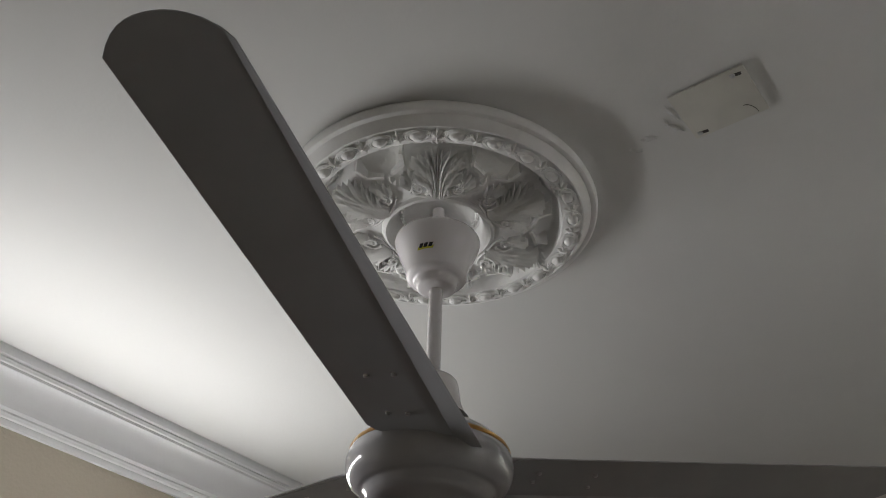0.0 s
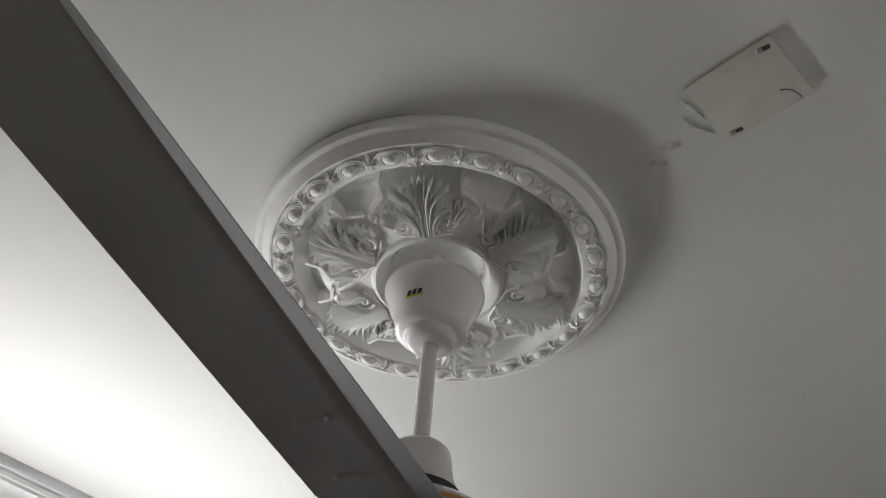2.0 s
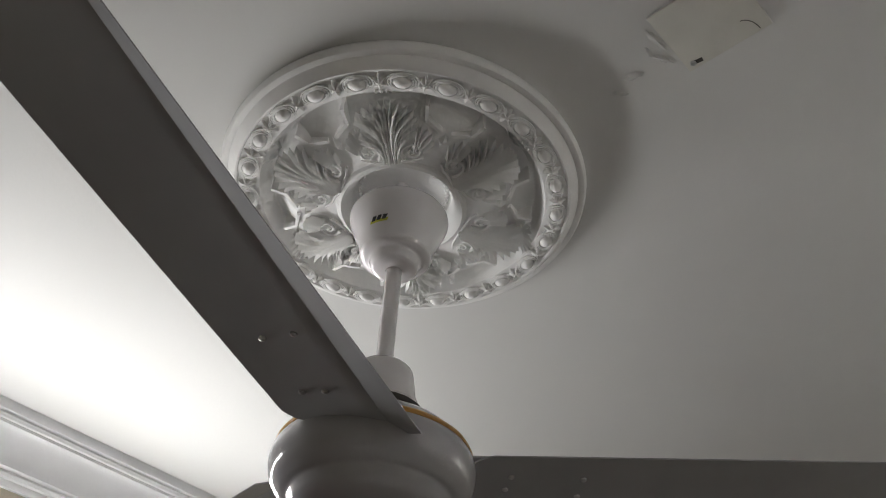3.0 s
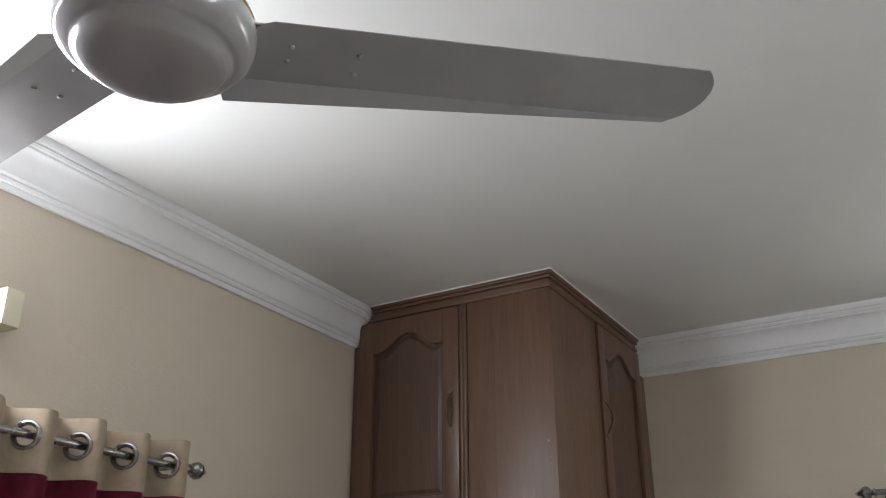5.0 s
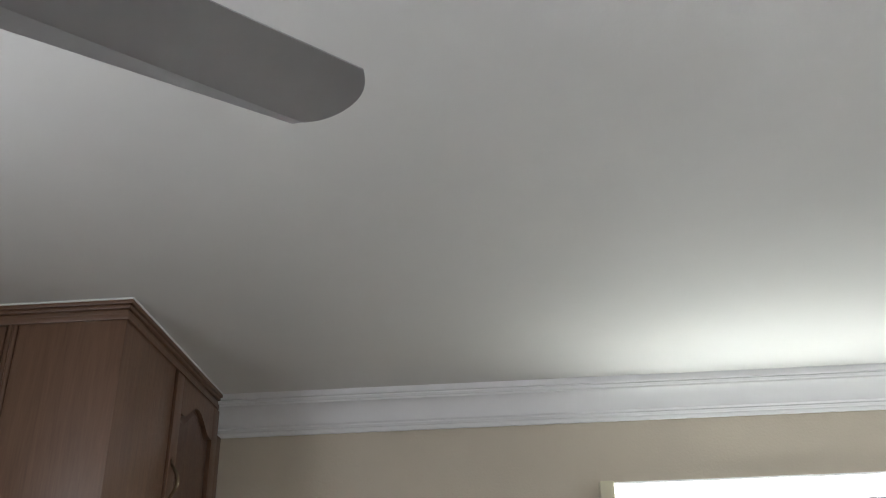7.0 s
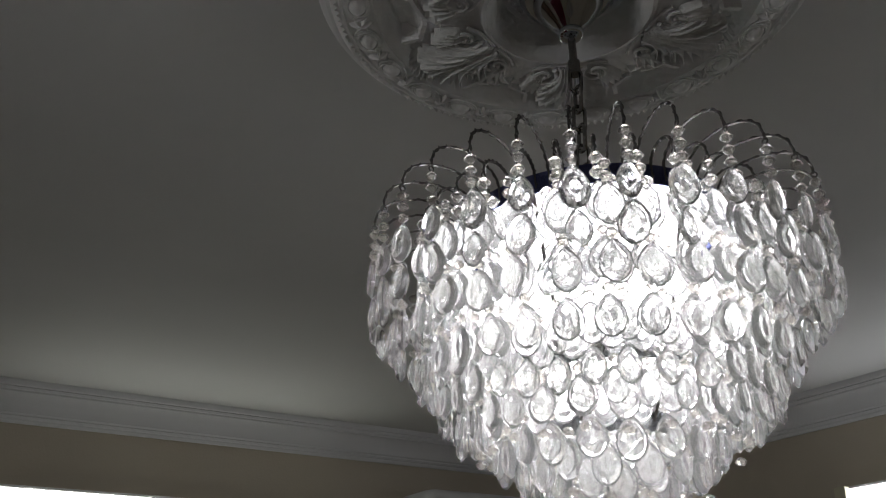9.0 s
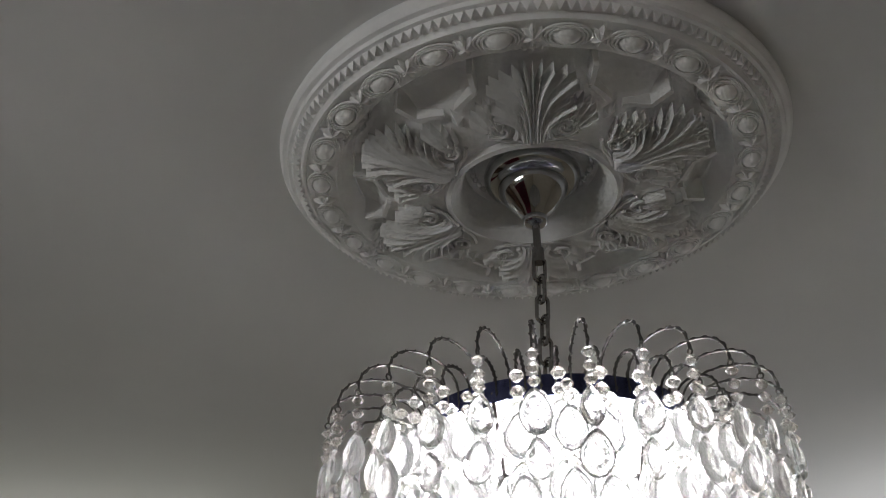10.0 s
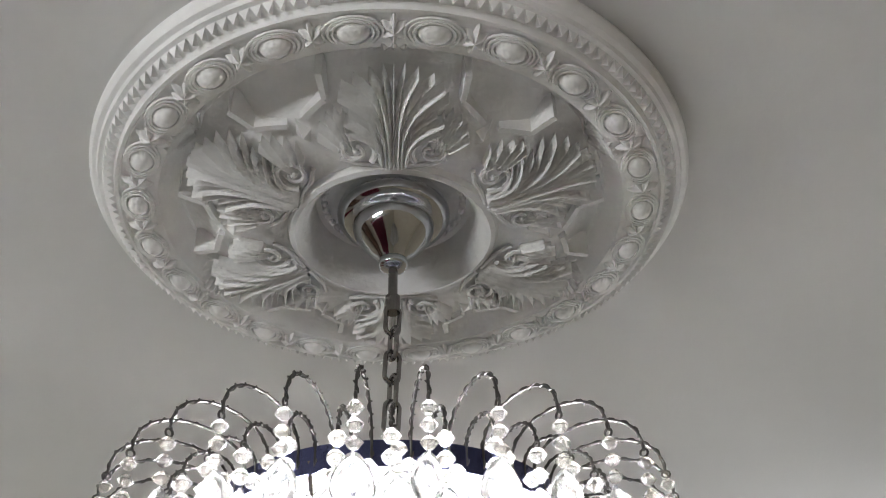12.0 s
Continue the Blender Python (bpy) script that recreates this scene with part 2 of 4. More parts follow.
# cornice profile: distance from the wall, height below the ceiling
CORNICE = [(0.0, 0.135), (0.010, 0.135), (0.013, 0.129), (0.013, 0.122), (0.019, 0.120), (0.022, 0.114), (0.020, 0.109), (0.026, 0.104)]
CORNICE += [(0.026 + 0.032 * (1 - math.cos(a)), 0.104 - 0.064 * math.sin(a)) for a in [math.pi / 2 * k / 8 for k in range(1, 9)]]
CORNICE += [(0.058, 0.034), (0.062, 0.032), (0.064, 0.026), (0.062, 0.021), (0.068, 0.019), (0.071, 0.012), (0.071, 0.0), (0.0, 0.0)]


def cornice(name, along, start, end, side):
    bm = bmesh.new()
    ends = []
    for s in (start, end):
        ring = []
        for d, h in CORNICE:
            x, y = (WEST + d, s) if along == 'y' and side < 0 else (EAST - d, s) if along == 'y' else (s, NORTH - d) if side > 0 else (s, SOUTH + d)
            ring.append(bm.verts.new((x, y, CEIL - h)))
        ends.append(ring)
    n = len(CORNICE)
    for i in range(n):
        bm.faces.new((ends[0][i], ends[0][(i + 1) % n], ends[1][(i + 1) % n], ends[1][i]))
    bm.faces.new(ends[0][::-1])
    bm.faces.new(ends[1])
    ob = new(name, mesh_of(bm, name, M_CORNICE, True, 28))
    tagged(ob, "white moulded plaster cove cornice under the ceiling", "cornice", kind="structure")


CUP_X, CUP_Y = -0.344, 1.859
cornice("cornice_west", 'y', SOUTH, CUP_Y + 0.03, -1)
cornice("cornice_north", 'x', CUP_X - 0.03, EAST, 1)
cornice("cornice_east", 'y', SOUTH, NORTH, 1)
cornice("cornice_south", 'x', WEST, EAST, -1)


# ---- ceiling roses ----
def ceiling_rose(label, center, R, re, depth, turn, zigzag):
    """Plaster ceiling rose of radius R, its six acanthus leaves starting at the angle turn."""
    rose = thing("ceiling_rose", label, "ceiling rose", (center[0], center[1], CEIL), rz=turn)
    k = re / 0.3015
    bo, bi = re + 0.0215 * k, re - 0.0225 * k      # edges of the egg band
    w = R - bo
    prof = [(R - 0.22 * w, 0.0), (R - 0.10 * w, 0.004 * k), (R, 0.013 * k), (R - 0.03 * w, 0.019 * k), (R - 0.14 * w, 0.024 * k), (R - 0.28 * w, 0.0255 * k)]
    if zigzag:
        prof += [(R - 0.34 * w, 0.030 * k), (R - 0.40 * w, 0.030 * k), (R - 0.82 * w, 0.034 * k), (R - 0.90 * w, 0.042 * k), (bo, 0.042 * k)]
    else:
        prof += [(R - 0.45 * w, 0.0245 * k), (R - 0.62 * w, 0.030 * k), (R - 0.80 * w, 0.039 * k), (R - 0.90 * w, 0.042 * k), (bo, 0.042 * k)]
    prof += [(bo - 0.002 * k, 0.039 * k), (bi + 0.003 * k, 0.041 * k), (bi, 0.040 * k), (bi - 0.004 * k, 0.033 * k), (bi - 0.010 * k, 0.019 * k), (bi - 0.018 * k, 0.010 * k),
             (0.258 * k, 0.009 * k), (0.248 * k, 0.012 * k), (0.236 * k, 0.022 * k), (0.222 * k, 0.035 * k), (0.205 * k, 0.043 * k), (0.18 * k, 0.048 * k), (0.15 * k, 0.050 * k), (0.128 * k, 0.051 * k),
             (0.124 * k, 0.057 * k), (0.118 * k, 0.059 * k), (0.113 * k, 0.055 * k), (0.104 * k, 0.044 * k), (0.099 * k, 0.032 * k),
             (0.096 * k, 0.014 * k), (0.090 * k, 0.009 * k), (0.070 * k, 0.007 * k), (0.060 * k, 0.005 * k), (0.0, 0.005 * k)]
    prof = [(r, z * depth) for r, z in prof]
    part("rose_base", lathe(bmesh.new(), [(r, -z) for r, z in prof], 120), M_ROSE, rose, angle=30)
    inner = sorted(((r, z) for r, z in prof))
    rs, zs = [q[0] for q in inner], [q[1] for q in inner]

    def zf(x, y):
        return -float(np.interp(math.hypot(x, y), rs, zs))

    def leaf_z(x, y):
        """The flatter sheet that the leaves keep to, undercut at their tips."""
        return -depth * k * float(np.interp(math.hypot(x, y) / k, [0.12, 0.15, 0.20, 0.26], [0.051, 0.050, 0.046, 0.038]))

    # egg and dart band
    ze = -0.040 * k * depth
    bm = bmesh.new()
    bulge(bm, 0.0172 * k, 0.0128 * k, 0.0135 * k, 16, 5)
    for s in (1.06, 1.30, 1.56):
        ring = []
        for a in range(20):
            t = 2 * math.pi * a / 20
            ring.append((0.0140 * k * (0.45 + 0.55 * s) * math.cos(t), 0.0190 * k * s * math.sin(t), -0.0045 * k + 0.0025 * k * (s - 1.06)))
        tube(bm, ring, 0.0019 * k, 5, True)
    egg = mesh_of(bm, "egg", M_ROSE)
    # dart: a six-lobed star with ridged petals
    bm = bmesh.new()
    top = bm.verts.new((0, 0, -0.0095 * k))
    last = None
    for j in range(1, 6):
        q = j / 5
        ring = []
        for i in range(48):
            t = 2 * math.pi * i / 48
            lobe = 0.5 + 0.5 * math.cos(6 * t)
            r = (0.0095 + 0.0085 * lobe) * k * q
            ring.append(bm.verts.new((r * math.cos(t) * 1.05, r * math.sin(t) * 0.82, -k * (0.0095 * (1 - q ** 3)) * (0.45 + 0.55 * lobe) if j < 5 else 0.001)))
        for i in range(48):
            if last is None:
                bm.faces.new((top, ring[i], ring[(i + 1) % 48]))
            else:
                bm.faces.new((last[i], ring[i], ring[(i + 1) % 48], last[(i + 1) % 48]))
        last = ring
    dart = mesh_of(bm, "dart", M_ROSE)
    n = 24
    for i in range(n):
        a = 2 * math.pi * (i + 0.5) / n
        place("egg", egg, rose, pose(re * math.cos(a), re * math.sin(a), ze, 0, 0, math.degrees(a)))
        a = 2 * math.pi * i / n
        place("dart", dart, rose, pose(re * math.cos(a), re * math.sin(a), ze, 0, 0, math.degrees(a)))

    if zigzag:
        bm = bmesh.new()
        m = 168
        for i in range(m):
            a0, a1 = 2 * math.pi * i / m, 2 * math.pi * (i + 1) / m
            ro, ri = R - 0.46 * w, R - 0.80 * w
            am = (a0 + a1) / 2
            v = [bm.verts.new((ro * math.cos(a0), ro * math.sin(a0), -0.0298 * k * depth)), bm.verts.new((ro * math.cos(a1), ro * math.sin(a1), -0.0298 * k * depth)),
                 bm.verts.new((ri * math.cos(am), ri * math.sin(am), -0.0342 * k * depth)),
                 bm.verts.new(((ro - 0.005 * k) * math.cos(am), (ro - 0.005 * k) * math.sin(am), -0.0402 * k * depth))]
            for q in ((0, 1, 3), (1, 2, 3), (2, 0, 3)):
                bm.faces.new([v[j] for j in q])
        ob = part("zigzag_band", bm, M_ROSE, rose, smooth=False)
        ob["kind"] = "stuff"

    # acanthus leaf: a fan of fronds along a radial spine, with curled lobes at the foot
    rng = random.Random(5)
    bm = bmesh.new()
    r0, r1 = 0.126, 0.257
    L = r1 - r0
    frond(bm, [(r0 * k, 0.0), ((r0 + 0.5 * L) * k, 0.0), ((r0 + 1.0 * L) * k, 0.0)], 0.0034 * k, 0.0125 * k, leaf_z, 0.010 * k)
    lobes = (((1.0, 0.011), (0.96, 0.025)), ((0.91, 0.041), (0.83, 0.053), (0.73, 0.057)), ((0.60, 0.046), (0.52, 0.053), (0.42, 0.051)))
    for s in (-1, 1):
        q = 0
        for g, tips in enumerate(lobes):
            for j, (rise, out) in enumerate(tips):
                y0 = 0.0034 + 0.0015 * q
                q += 1
                e = rise * L
                out += rng.uniform(-0.0008, 0.0008)
                stem = [((r0 + 0.01 * L + 0.0006 * q) * k, s * y0 * k), ((r0 + 0.45 * e) * k, s * (y0 + 0.07 * (out - y0)) * k),
                        ((r0 + 0.76 * e) * k, s * (y0 + 0.36 * (out - y0)) * k), ((r0 + e) * k, s * out * k)]
                frond(bm, stem, (0.0058 if j == 1 else 0.0050) * k, (0.0165 if j == 1 else 0.0130) * k, leaf_z, 0.006 * k)
    leaf = mesh_of(bm, "acanthus_leaf", M_ROSE, angle=40)

    # scroll with small lobes, one either side of each leaf's foot
    def scroll(s):
        bm = bmesh.new()
        cx, cy = (r0 + 0.026) * k, s * 0.041 * k
        sp = []
        for q in range(26):
            t = q / 25
            a = -2.3 + t * 8.4
            rr = (0.023 - 0.018 * t) * k
            sp.append((cx + rr * math.cos(a) * 1.0, cy + s * rr * math.sin(a)))
        pts = [(x, y, zf(x, y) - 0.008 * k) for x, y in sp]
        tube(bm, pts, 0.003 * k, 6, False, [0.0040 * k * (1 - 0.45 * i / 25) for i in range(26)])
        bulge(bm, 0.005 * k, 0.005 * k, 0.013 * k, 8, 3, zf(cx, cy), cx, cy)
        tube(bm, [(x, y, zf(x, y) - 0.004 * k) for x, y in [(r0 * k, s * 0.004 * k), ((r0 + 0.002) * k, s * 0.020 * k), ((r0 + 0.003) * k, s * 0.040 * k), ((r0 + 0.010) * k, s * 0.058 * k)]], 0.003 * k, 6)
        for j, (ex, ey) in enumerate(((0.074, 0.054), (0.075, 0.063), (0.068, 0.072), (0.056, 0.079), (0.043, 0.081))):
            frond(bm, [((r0 + 0.022 + 0.002 * j) * k, s * (0.040 + 0.005 * j) * k), ((r0 + 0.6 * ex) * k, s * (0.042 + (ey - 0.042) * 0.45) * k), ((r0 + ex) * k, s * ey * k)],
                  0.0046 * k, 0.0105 * k, zf, 0.008 * k)
        return mesh_of(bm, "scroll_leaf", M_ROSE, angle=40)

    scrolls = [scroll(-1), scroll(1)]

    # ribbed shell at the tip of each leaf
    bm = bmesh.new()
    rows = []
    for j in range(7):
        q = j / 6
        row = []
        for i in range(55):
            a = -1.35 + 2.7 * i / 54
            rib = 0.5 + 0.5 * math.cos(2 * math.pi * 9 * i / 54 + math.pi)
            rr = (0.006 + (0.025 + 0.003 * rib) * q) * k
            x, y = 0.252 * k + rr * math.cos(a), rr * math.sin(a) * 1.15
            row.append(bm.verts.new((x, y, zf(x, y) + 0.002 * k - (0.004 + 0.008 * rib) * k * math.sin(math.pi * (0.25 + 0.70 * q)))))
        rows.append(row)
    for u, v in zip(rows, rows[1:]):
        for i in range(54):
            bm.faces.new((u[i], u[i + 1], v[i + 1], v[i]))
    shell = mesh_of(bm, "shell", M_ROSE, angle=40)

    # raised ribbon frame between two leaves
    bm = bmesh.new()
    half = radians(30)

    def ribbon(a, b, w=0.008, h=0.004):
        (ra, ta), (rb, tb) = a, b
        rows = []
        for q in range(7):
            t = q / 6
            r, th = (ra + (rb - ra) * t) * k, half + ta + (tb - ta) * t
            dr, dth = rb - ra, (tb - ta) * (ra + rb) / 2
            ln = math.hypot(dr, dth)
            nr, nt_ = -dth / ln, dr / ln
            row = []
            for o, hh in ((-1, 0), (-0.8, h), (0.8, h), (1, 0)):
                rr, tt = r + nr * o * w * k / 2, th + nt_ * o * w / 2 / ((ra + rb) / 2)
                x, y = rr * math.cos(tt), rr * math.sin(tt)
                row.append(bm.verts.new((x, y, zf(x, y) + 0.002 * k if hh == 0 else leaf_z(x, y) - hh * k)))
            rows.append(row)
        for u, v in zip(rows, rows[1:]):
            for c in range(3):
                bm.faces.new((u[c], v[c], v[c + 1], u[c + 1]))
        bm.faces.new(rows[0])
        bm.faces.new(rows[-1][::-1])

    ribbon((0.256, -0.22), (0.225, -0.20))
    ribbon((0.256, 0.22), (0.225, 0.20))
    ribbon((0.225, -0.20), (0.209, -0.045))
    ribbon((0.209, 0.045), (0.225, 0.20))
    panel = mesh_of(bm, "ribbon_frame", M_ROSE, angle=30)
    bm = bmesh.new()
    c, sn = math.cos(half), math.sin(half)
    rim = [(0.176, 0.0), (0.192, 0.010), (0.214, 0.0), (0.192, -0.010)]
    vs = [bm.verts.new(((x * c - y * sn) * k, (x * sn + y * c) * k, zf(x * k, 0) + 0.001)) for x, y in rim]
    tip = bm.verts.new((0.192 * c * k, 0.192 * sn * k, zf(0.192 * k, 0) - 0.011 * k))
    for i in range(4):
        bm.faces.new((vs[i], vs[(i + 1) % 4], tip))
    bud = mesh_of(bm, "bud", M_ROSE, False)
    for i in range(6):
        place("bud", bud, rose, pose(0, 0, 0, 0, 0, 60 * i))
        place("acanthus_leaf", leaf, rose, pose(0, 0, 0, 0, 0, 60 * i))
        place("shell", shell, rose, pose(0, 0, 0, 0, 0, 60 * i))
        place("ribbon_frame", panel, rose, pose(0, 0, 0, 0, 0, 60 * i))
        for sc in scrolls:
            place("scroll_leaf", sc, rose, pose(0, 0, 0, 0, 0, 60 * i))
    # bead ring inside the collar
    bm = bmesh.new()
    bulge(bm, 0.0055 * k, 0.0045 * k, 0.006 * k, 8, 3)
    bead = mesh_of(bm, "bead", M_ROSE)
    for i in range(44):
        a = 2 * math.pi * i / 44
        place("bead", bead, rose, pose(0.086 * k * math.cos(a), 0.086 * k * math.sin(a), -0.0095 * k * depth, 0, 0, math.degrees(a)))
    return rose


LAMP = (1.296, 0.155)
ceiling_rose("white plaster ceiling rose with acanthus leaves above the fan", (-0.003, 0.005), 0.2550, 0.2140, 1.12, -54.5, False)
ceiling_rose("large white plaster ceiling rose with zigzag rim above the chandelier", LAMP, 0.3610, 0.3015, 1.15, 229, True)


# ---- ceiling fan ----
def ceiling_fan():
    fan = thing("ceiling_fan", "grey and white three-blade ceiling fan on a short downrod", "ceiling fan", (0, 0, CEIL - 3.0))
    canopy = part("canopy", lathe(bmesh.new(), smooth_profile([(0.0, 2.932), (0.052, 2.935), (0.064, 2.934), (0.067, 2.928), (0.0645, 2.918), (0.058, 2.901), (0.051, 2.883), (0.048, 2.870), (0.047, 2.864)], 3)
                  + smooth_profile([(0.045, 2.861), (0.040, 2.858), (0.034, 2.856), (0.032, 2.850), (0.029, 2.844), (0.021, 2.841), (0.011, 2.840)], 3), 64), M_CANOPY, fan, "glossy white cup-shaped canopy")
    # sticker with a plain mark on the canopy
    bm = bmesh.new()
    a0 = math.radians(-88)
    rows = []
    for i in range(7):
        t = i / 6
        rows.append([bm.verts.new(((r + 0.0006) * math.cos(a0 + 0.48 * t + sh), (r + 0.0006) * math.sin(a0 + 0.48 * t + sh), z)) for r, z, sh in ((0.0513, 2.884, 0.0), (0.0550, 2.898, 0.10))])
    for a, b in zip(rows, rows[1:]):
        bm.faces.new((a[0], b[0], b[1], a[1]))
    st = part("sticker", bm, M_YELLOW, canopy, "small yellow and black sticker")
    for j in range(3):
        bm = bmesh.new()
        rows = []
        for i in range(4):
            t = (0.10 + 0.29 * j + 0.22 * i / 3)
            rows.append([bm.verts.new(((r + 0.0012) * math.cos(a0 + 0.48 * t + sh), (r + 0.0012) * math.sin(a0 + 0.48 * t + sh), z)) for r, z, sh in ((0.0519, 2.8862, 0.015), (0.0543, 2.8958, 0.085))])
        for a, b in zip(rows, rows[1:]):
            bm.faces.new((a[0], b[0], b[1], a[1]))
        part("mark", bm, M_BLACK, canopy)
    part("downrod", tube(bmesh.new(), [(0, 0, 2.68), (0, 0, 2.997)], 0.0105, 24), M_CANOPY, fan)
    part("coupling", lathe(bmesh.new(), smooth_profile([(0.0, 2.692), (0.012, 2.692), (0.026, 2.691), (0.033, 2.686), (0.037, 2.678), (0.041, 2.650), (0.045, 2.628), (0.0, 2.626)], 3), 48), M_CANOPY, fan, "pinkish white coupling cover")
    part("gap_ring", lathe(bmesh.new(), [(0.0, 2.628), (0.052, 2.628), (0.054, 2.620), (0.050, 2.612), (0.0, 2.612)], 48), M_DARK, fan)
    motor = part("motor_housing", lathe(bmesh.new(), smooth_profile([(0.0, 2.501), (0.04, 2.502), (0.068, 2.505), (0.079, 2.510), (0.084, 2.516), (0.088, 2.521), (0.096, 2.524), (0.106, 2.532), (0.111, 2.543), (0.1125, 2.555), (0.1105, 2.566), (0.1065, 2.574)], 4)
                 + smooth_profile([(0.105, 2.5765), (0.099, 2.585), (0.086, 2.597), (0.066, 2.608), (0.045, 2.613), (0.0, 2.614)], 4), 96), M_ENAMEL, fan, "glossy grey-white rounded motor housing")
    part("stripe", lathe(bmesh.new(), [(0.1085, 2.5715), (0.1088, 2.574), (0.1065, 2.5785), (0.1035, 2.5805), (0.1030, 2.577), (0.1060, 2.5715), (0.1085, 2.5715)], 96), M_STRIPE, motor, "thin orange stripe")

    # blade in its own frame: x outward, y across, folded strip along the trailing edge
    def edge(u):      # leading edge, fold and trailing edge across the blade
        s = (u - 0.11) / 0.60
        return -0.043 - 0.015 * s, 0.050 + 0.002 * s, 0.093 - 0.034 * s

    def height(u):
        return 2.565 + (u - 0.11) * 0.0925

    bm = bmesh.new()
    nu = 40
    grid = []
    for i in range(nu + 1):
        row = []
        for c in [k / 12 for k in range(13)] + [1.0 + k / 4 for k in range(1, 5)]:
            q = min(c, 1.0) * 0.93 + max(0, c - 1) * 0.07      # share of the width
            lim = 0.699 + 0.031 * (1 - abs(2 * q - 1) ** 2.3) - 0.004 * max(0, q - 0.9) / 0.1
            lo = 0.112 - 0.035 * q + 0.014 * max(0, 0.10 - q) / 0.10 + 0.008 * max(0, c - 1.6) / 0.4
            uu = lo + (lim - lo) * i / nu
            a, f, b = edge(uu)
            s = (uu - 0.11) / 0.60
            if c <= 1:
                y, dz = a + (f - a) * c, -(0.010 - 0.002 * s) * c + 0.0008 * math.sin(math.pi * c)
            else:
                y, dz = f + (b - f) * (c - 1), -(0.010 - 0.002 * s) - 0.40 * (y - f)
            row.append((uu, y, height(uu) + dz))
        grid.append(row)
    vt = [[bm.verts.new((x, y, z + 0.0016)) for x, y, z in row] for row in grid]
    vb = [[bm.verts.new((x, y, z)) for x, y, z in row] for row in grid]
    nc = len(grid[0])
    for i in range(nu):
        for j in range(nc - 1):
            bm.faces.new((vt[i][j], vt[i + 1][j], vt[i + 1][j + 1], vt[i][j + 1]))
            bm.faces.new((vb[i][j], vb[i][j + 1], vb[i + 1][j + 1], vb[i + 1][j]))
        bm.faces.new((vt[i][0], vb[i][0], vb[i + 1][0], vt[i + 1][0]))
        bm.faces.new((vt[i][-1], vt[i + 1][-1], vb[i + 1][-1], vb[i][-1]))
    for j in range(nc - 1):
        bm.faces.new((vt[0][j], vt[0][j + 1], vb[0][j + 1], vb[0][j]))
        bm.faces.new((vt[nu][j], vb[nu][j], vb[nu][j + 1], vt[nu][j + 1]))
    blade_mesh = mesh_of(bm, "blade", M_BLADE, angle=9)
    bm = bmesh.new()
    lathe(bm, [(0.0, -0.0022), (0.0020, -0.0021), (0.0033, -0.0012), (0.0036, 0.001), (0.0, 0.001)], 12)
    screw_mesh = mesh_of(bm, "screw", M_STEEL)
    bm = bmesh.new()
    box(bm, (0.085, -0.030, 2.5705), (0.25, 0.040, 2.5735), 0.001)
    for v in bm.verts:
        v.co.z += (v.co.x - 0.11) * 0.092
    bracket_mesh = mesh_of(bm, "bracket", M_CANOPY, False)
    for a in (-120, 0, 120):
        b = place("blade", blade_mesh, fan, pose(0, 0, 0, 0, 0, 49.26 + a), "grey painted metal blade with a folded edge")
        for u, v in ((0.234, -0.004), (0.235, 0.030), (0.152, -0.0056), (0.150, 0.019)):
            place("screw", screw_mesh, b, pose(u, v, height(u) - 0.0095 * (v + 0.046) / 0.096 + 0.0002))
        place("bracket", bracket_mesh, b, pose(0, 0, 0))
    return fan


ceiling_fan()


# ---- junction box cover beside the rose ----
COVER_X, COVER_Y, COVER_TURN = 0.4635, 0.0240, -1.0


def junction_cover():
    ob = thing("junction_box_cover", "off-white square electrical cover plate screwed to the ceiling", "cover plate", (COVER_X, COVER_Y, CEIL), rz=COVER_TURN)
    bm = bmesh.new()
    box(bm, (-0.054, -0.0490, -0.0060), (0.054, 0.0490, -0.0020), 0.0014, 2)
    part("plate", bm, M_PLATE, ob)
    bm = bmesh.new()
    box(bm, (-0.051, -0.046, -0.0020), (0.051, 0.046, 0.0))
    part("back_box", bm, M_PLATE, ob, smooth=False)
    for x, y in ((0.040, -0.038), (-0.040, 0.040)):
        bm = bmesh.new()
        box(bm, (-0.0075, -0.0030, -0.0063), (0.0075, 0.0030, -0.0055), 0.0003)
        o = part("slot", bm, M_DARK, ob, smooth=False)
        o.matrix_basis = pose(x, y, 0, 0, 0, 8)
        bm = bmesh.new()
        lathe(bm, [(0.0, -0.0065), (0.0012, -0.0071), (0.0032, -0.0077), (0.0040, -0.0069), (0.0040, -0.0049), (0.0, -0.0049)], 14)
        o = part("screw", bm, M_STEEL, ob)
        o.matrix_basis = pose(x - 0.0045, y - 0.0005, 0)
    bm = bmesh.new()
    tube(bm, [(0.026 + 0.014 * math.cos(t), 0.048 - 0.026 * math.sin(t), -0.0062) for t in [0.1 + k * 0.16 for k in range(10)]], 0.0005, 5)
    part("wire", bm, M_DARK, ob)


junction_cover()


# ---- corner cupboard ----
def arch_outline(x0, x1, z0, z1, rise):
    """Panel outline whose top swells into a cathedral arch."""
    pts = [(x0, z0), (x1, z0)]
    n = 24
    for i in range(n + 1):
        t = i / n
        x = x1 + (x0 - x1) * t
        c = abs(t - 0.5) * 2
        h = 0.0 if c > 0.80 else rise * (0.5 + 0.5 * math.cos(math.pi * c / 0.80)) ** 0.75
        pts.append((x, z1 - rise + h))
    return pts


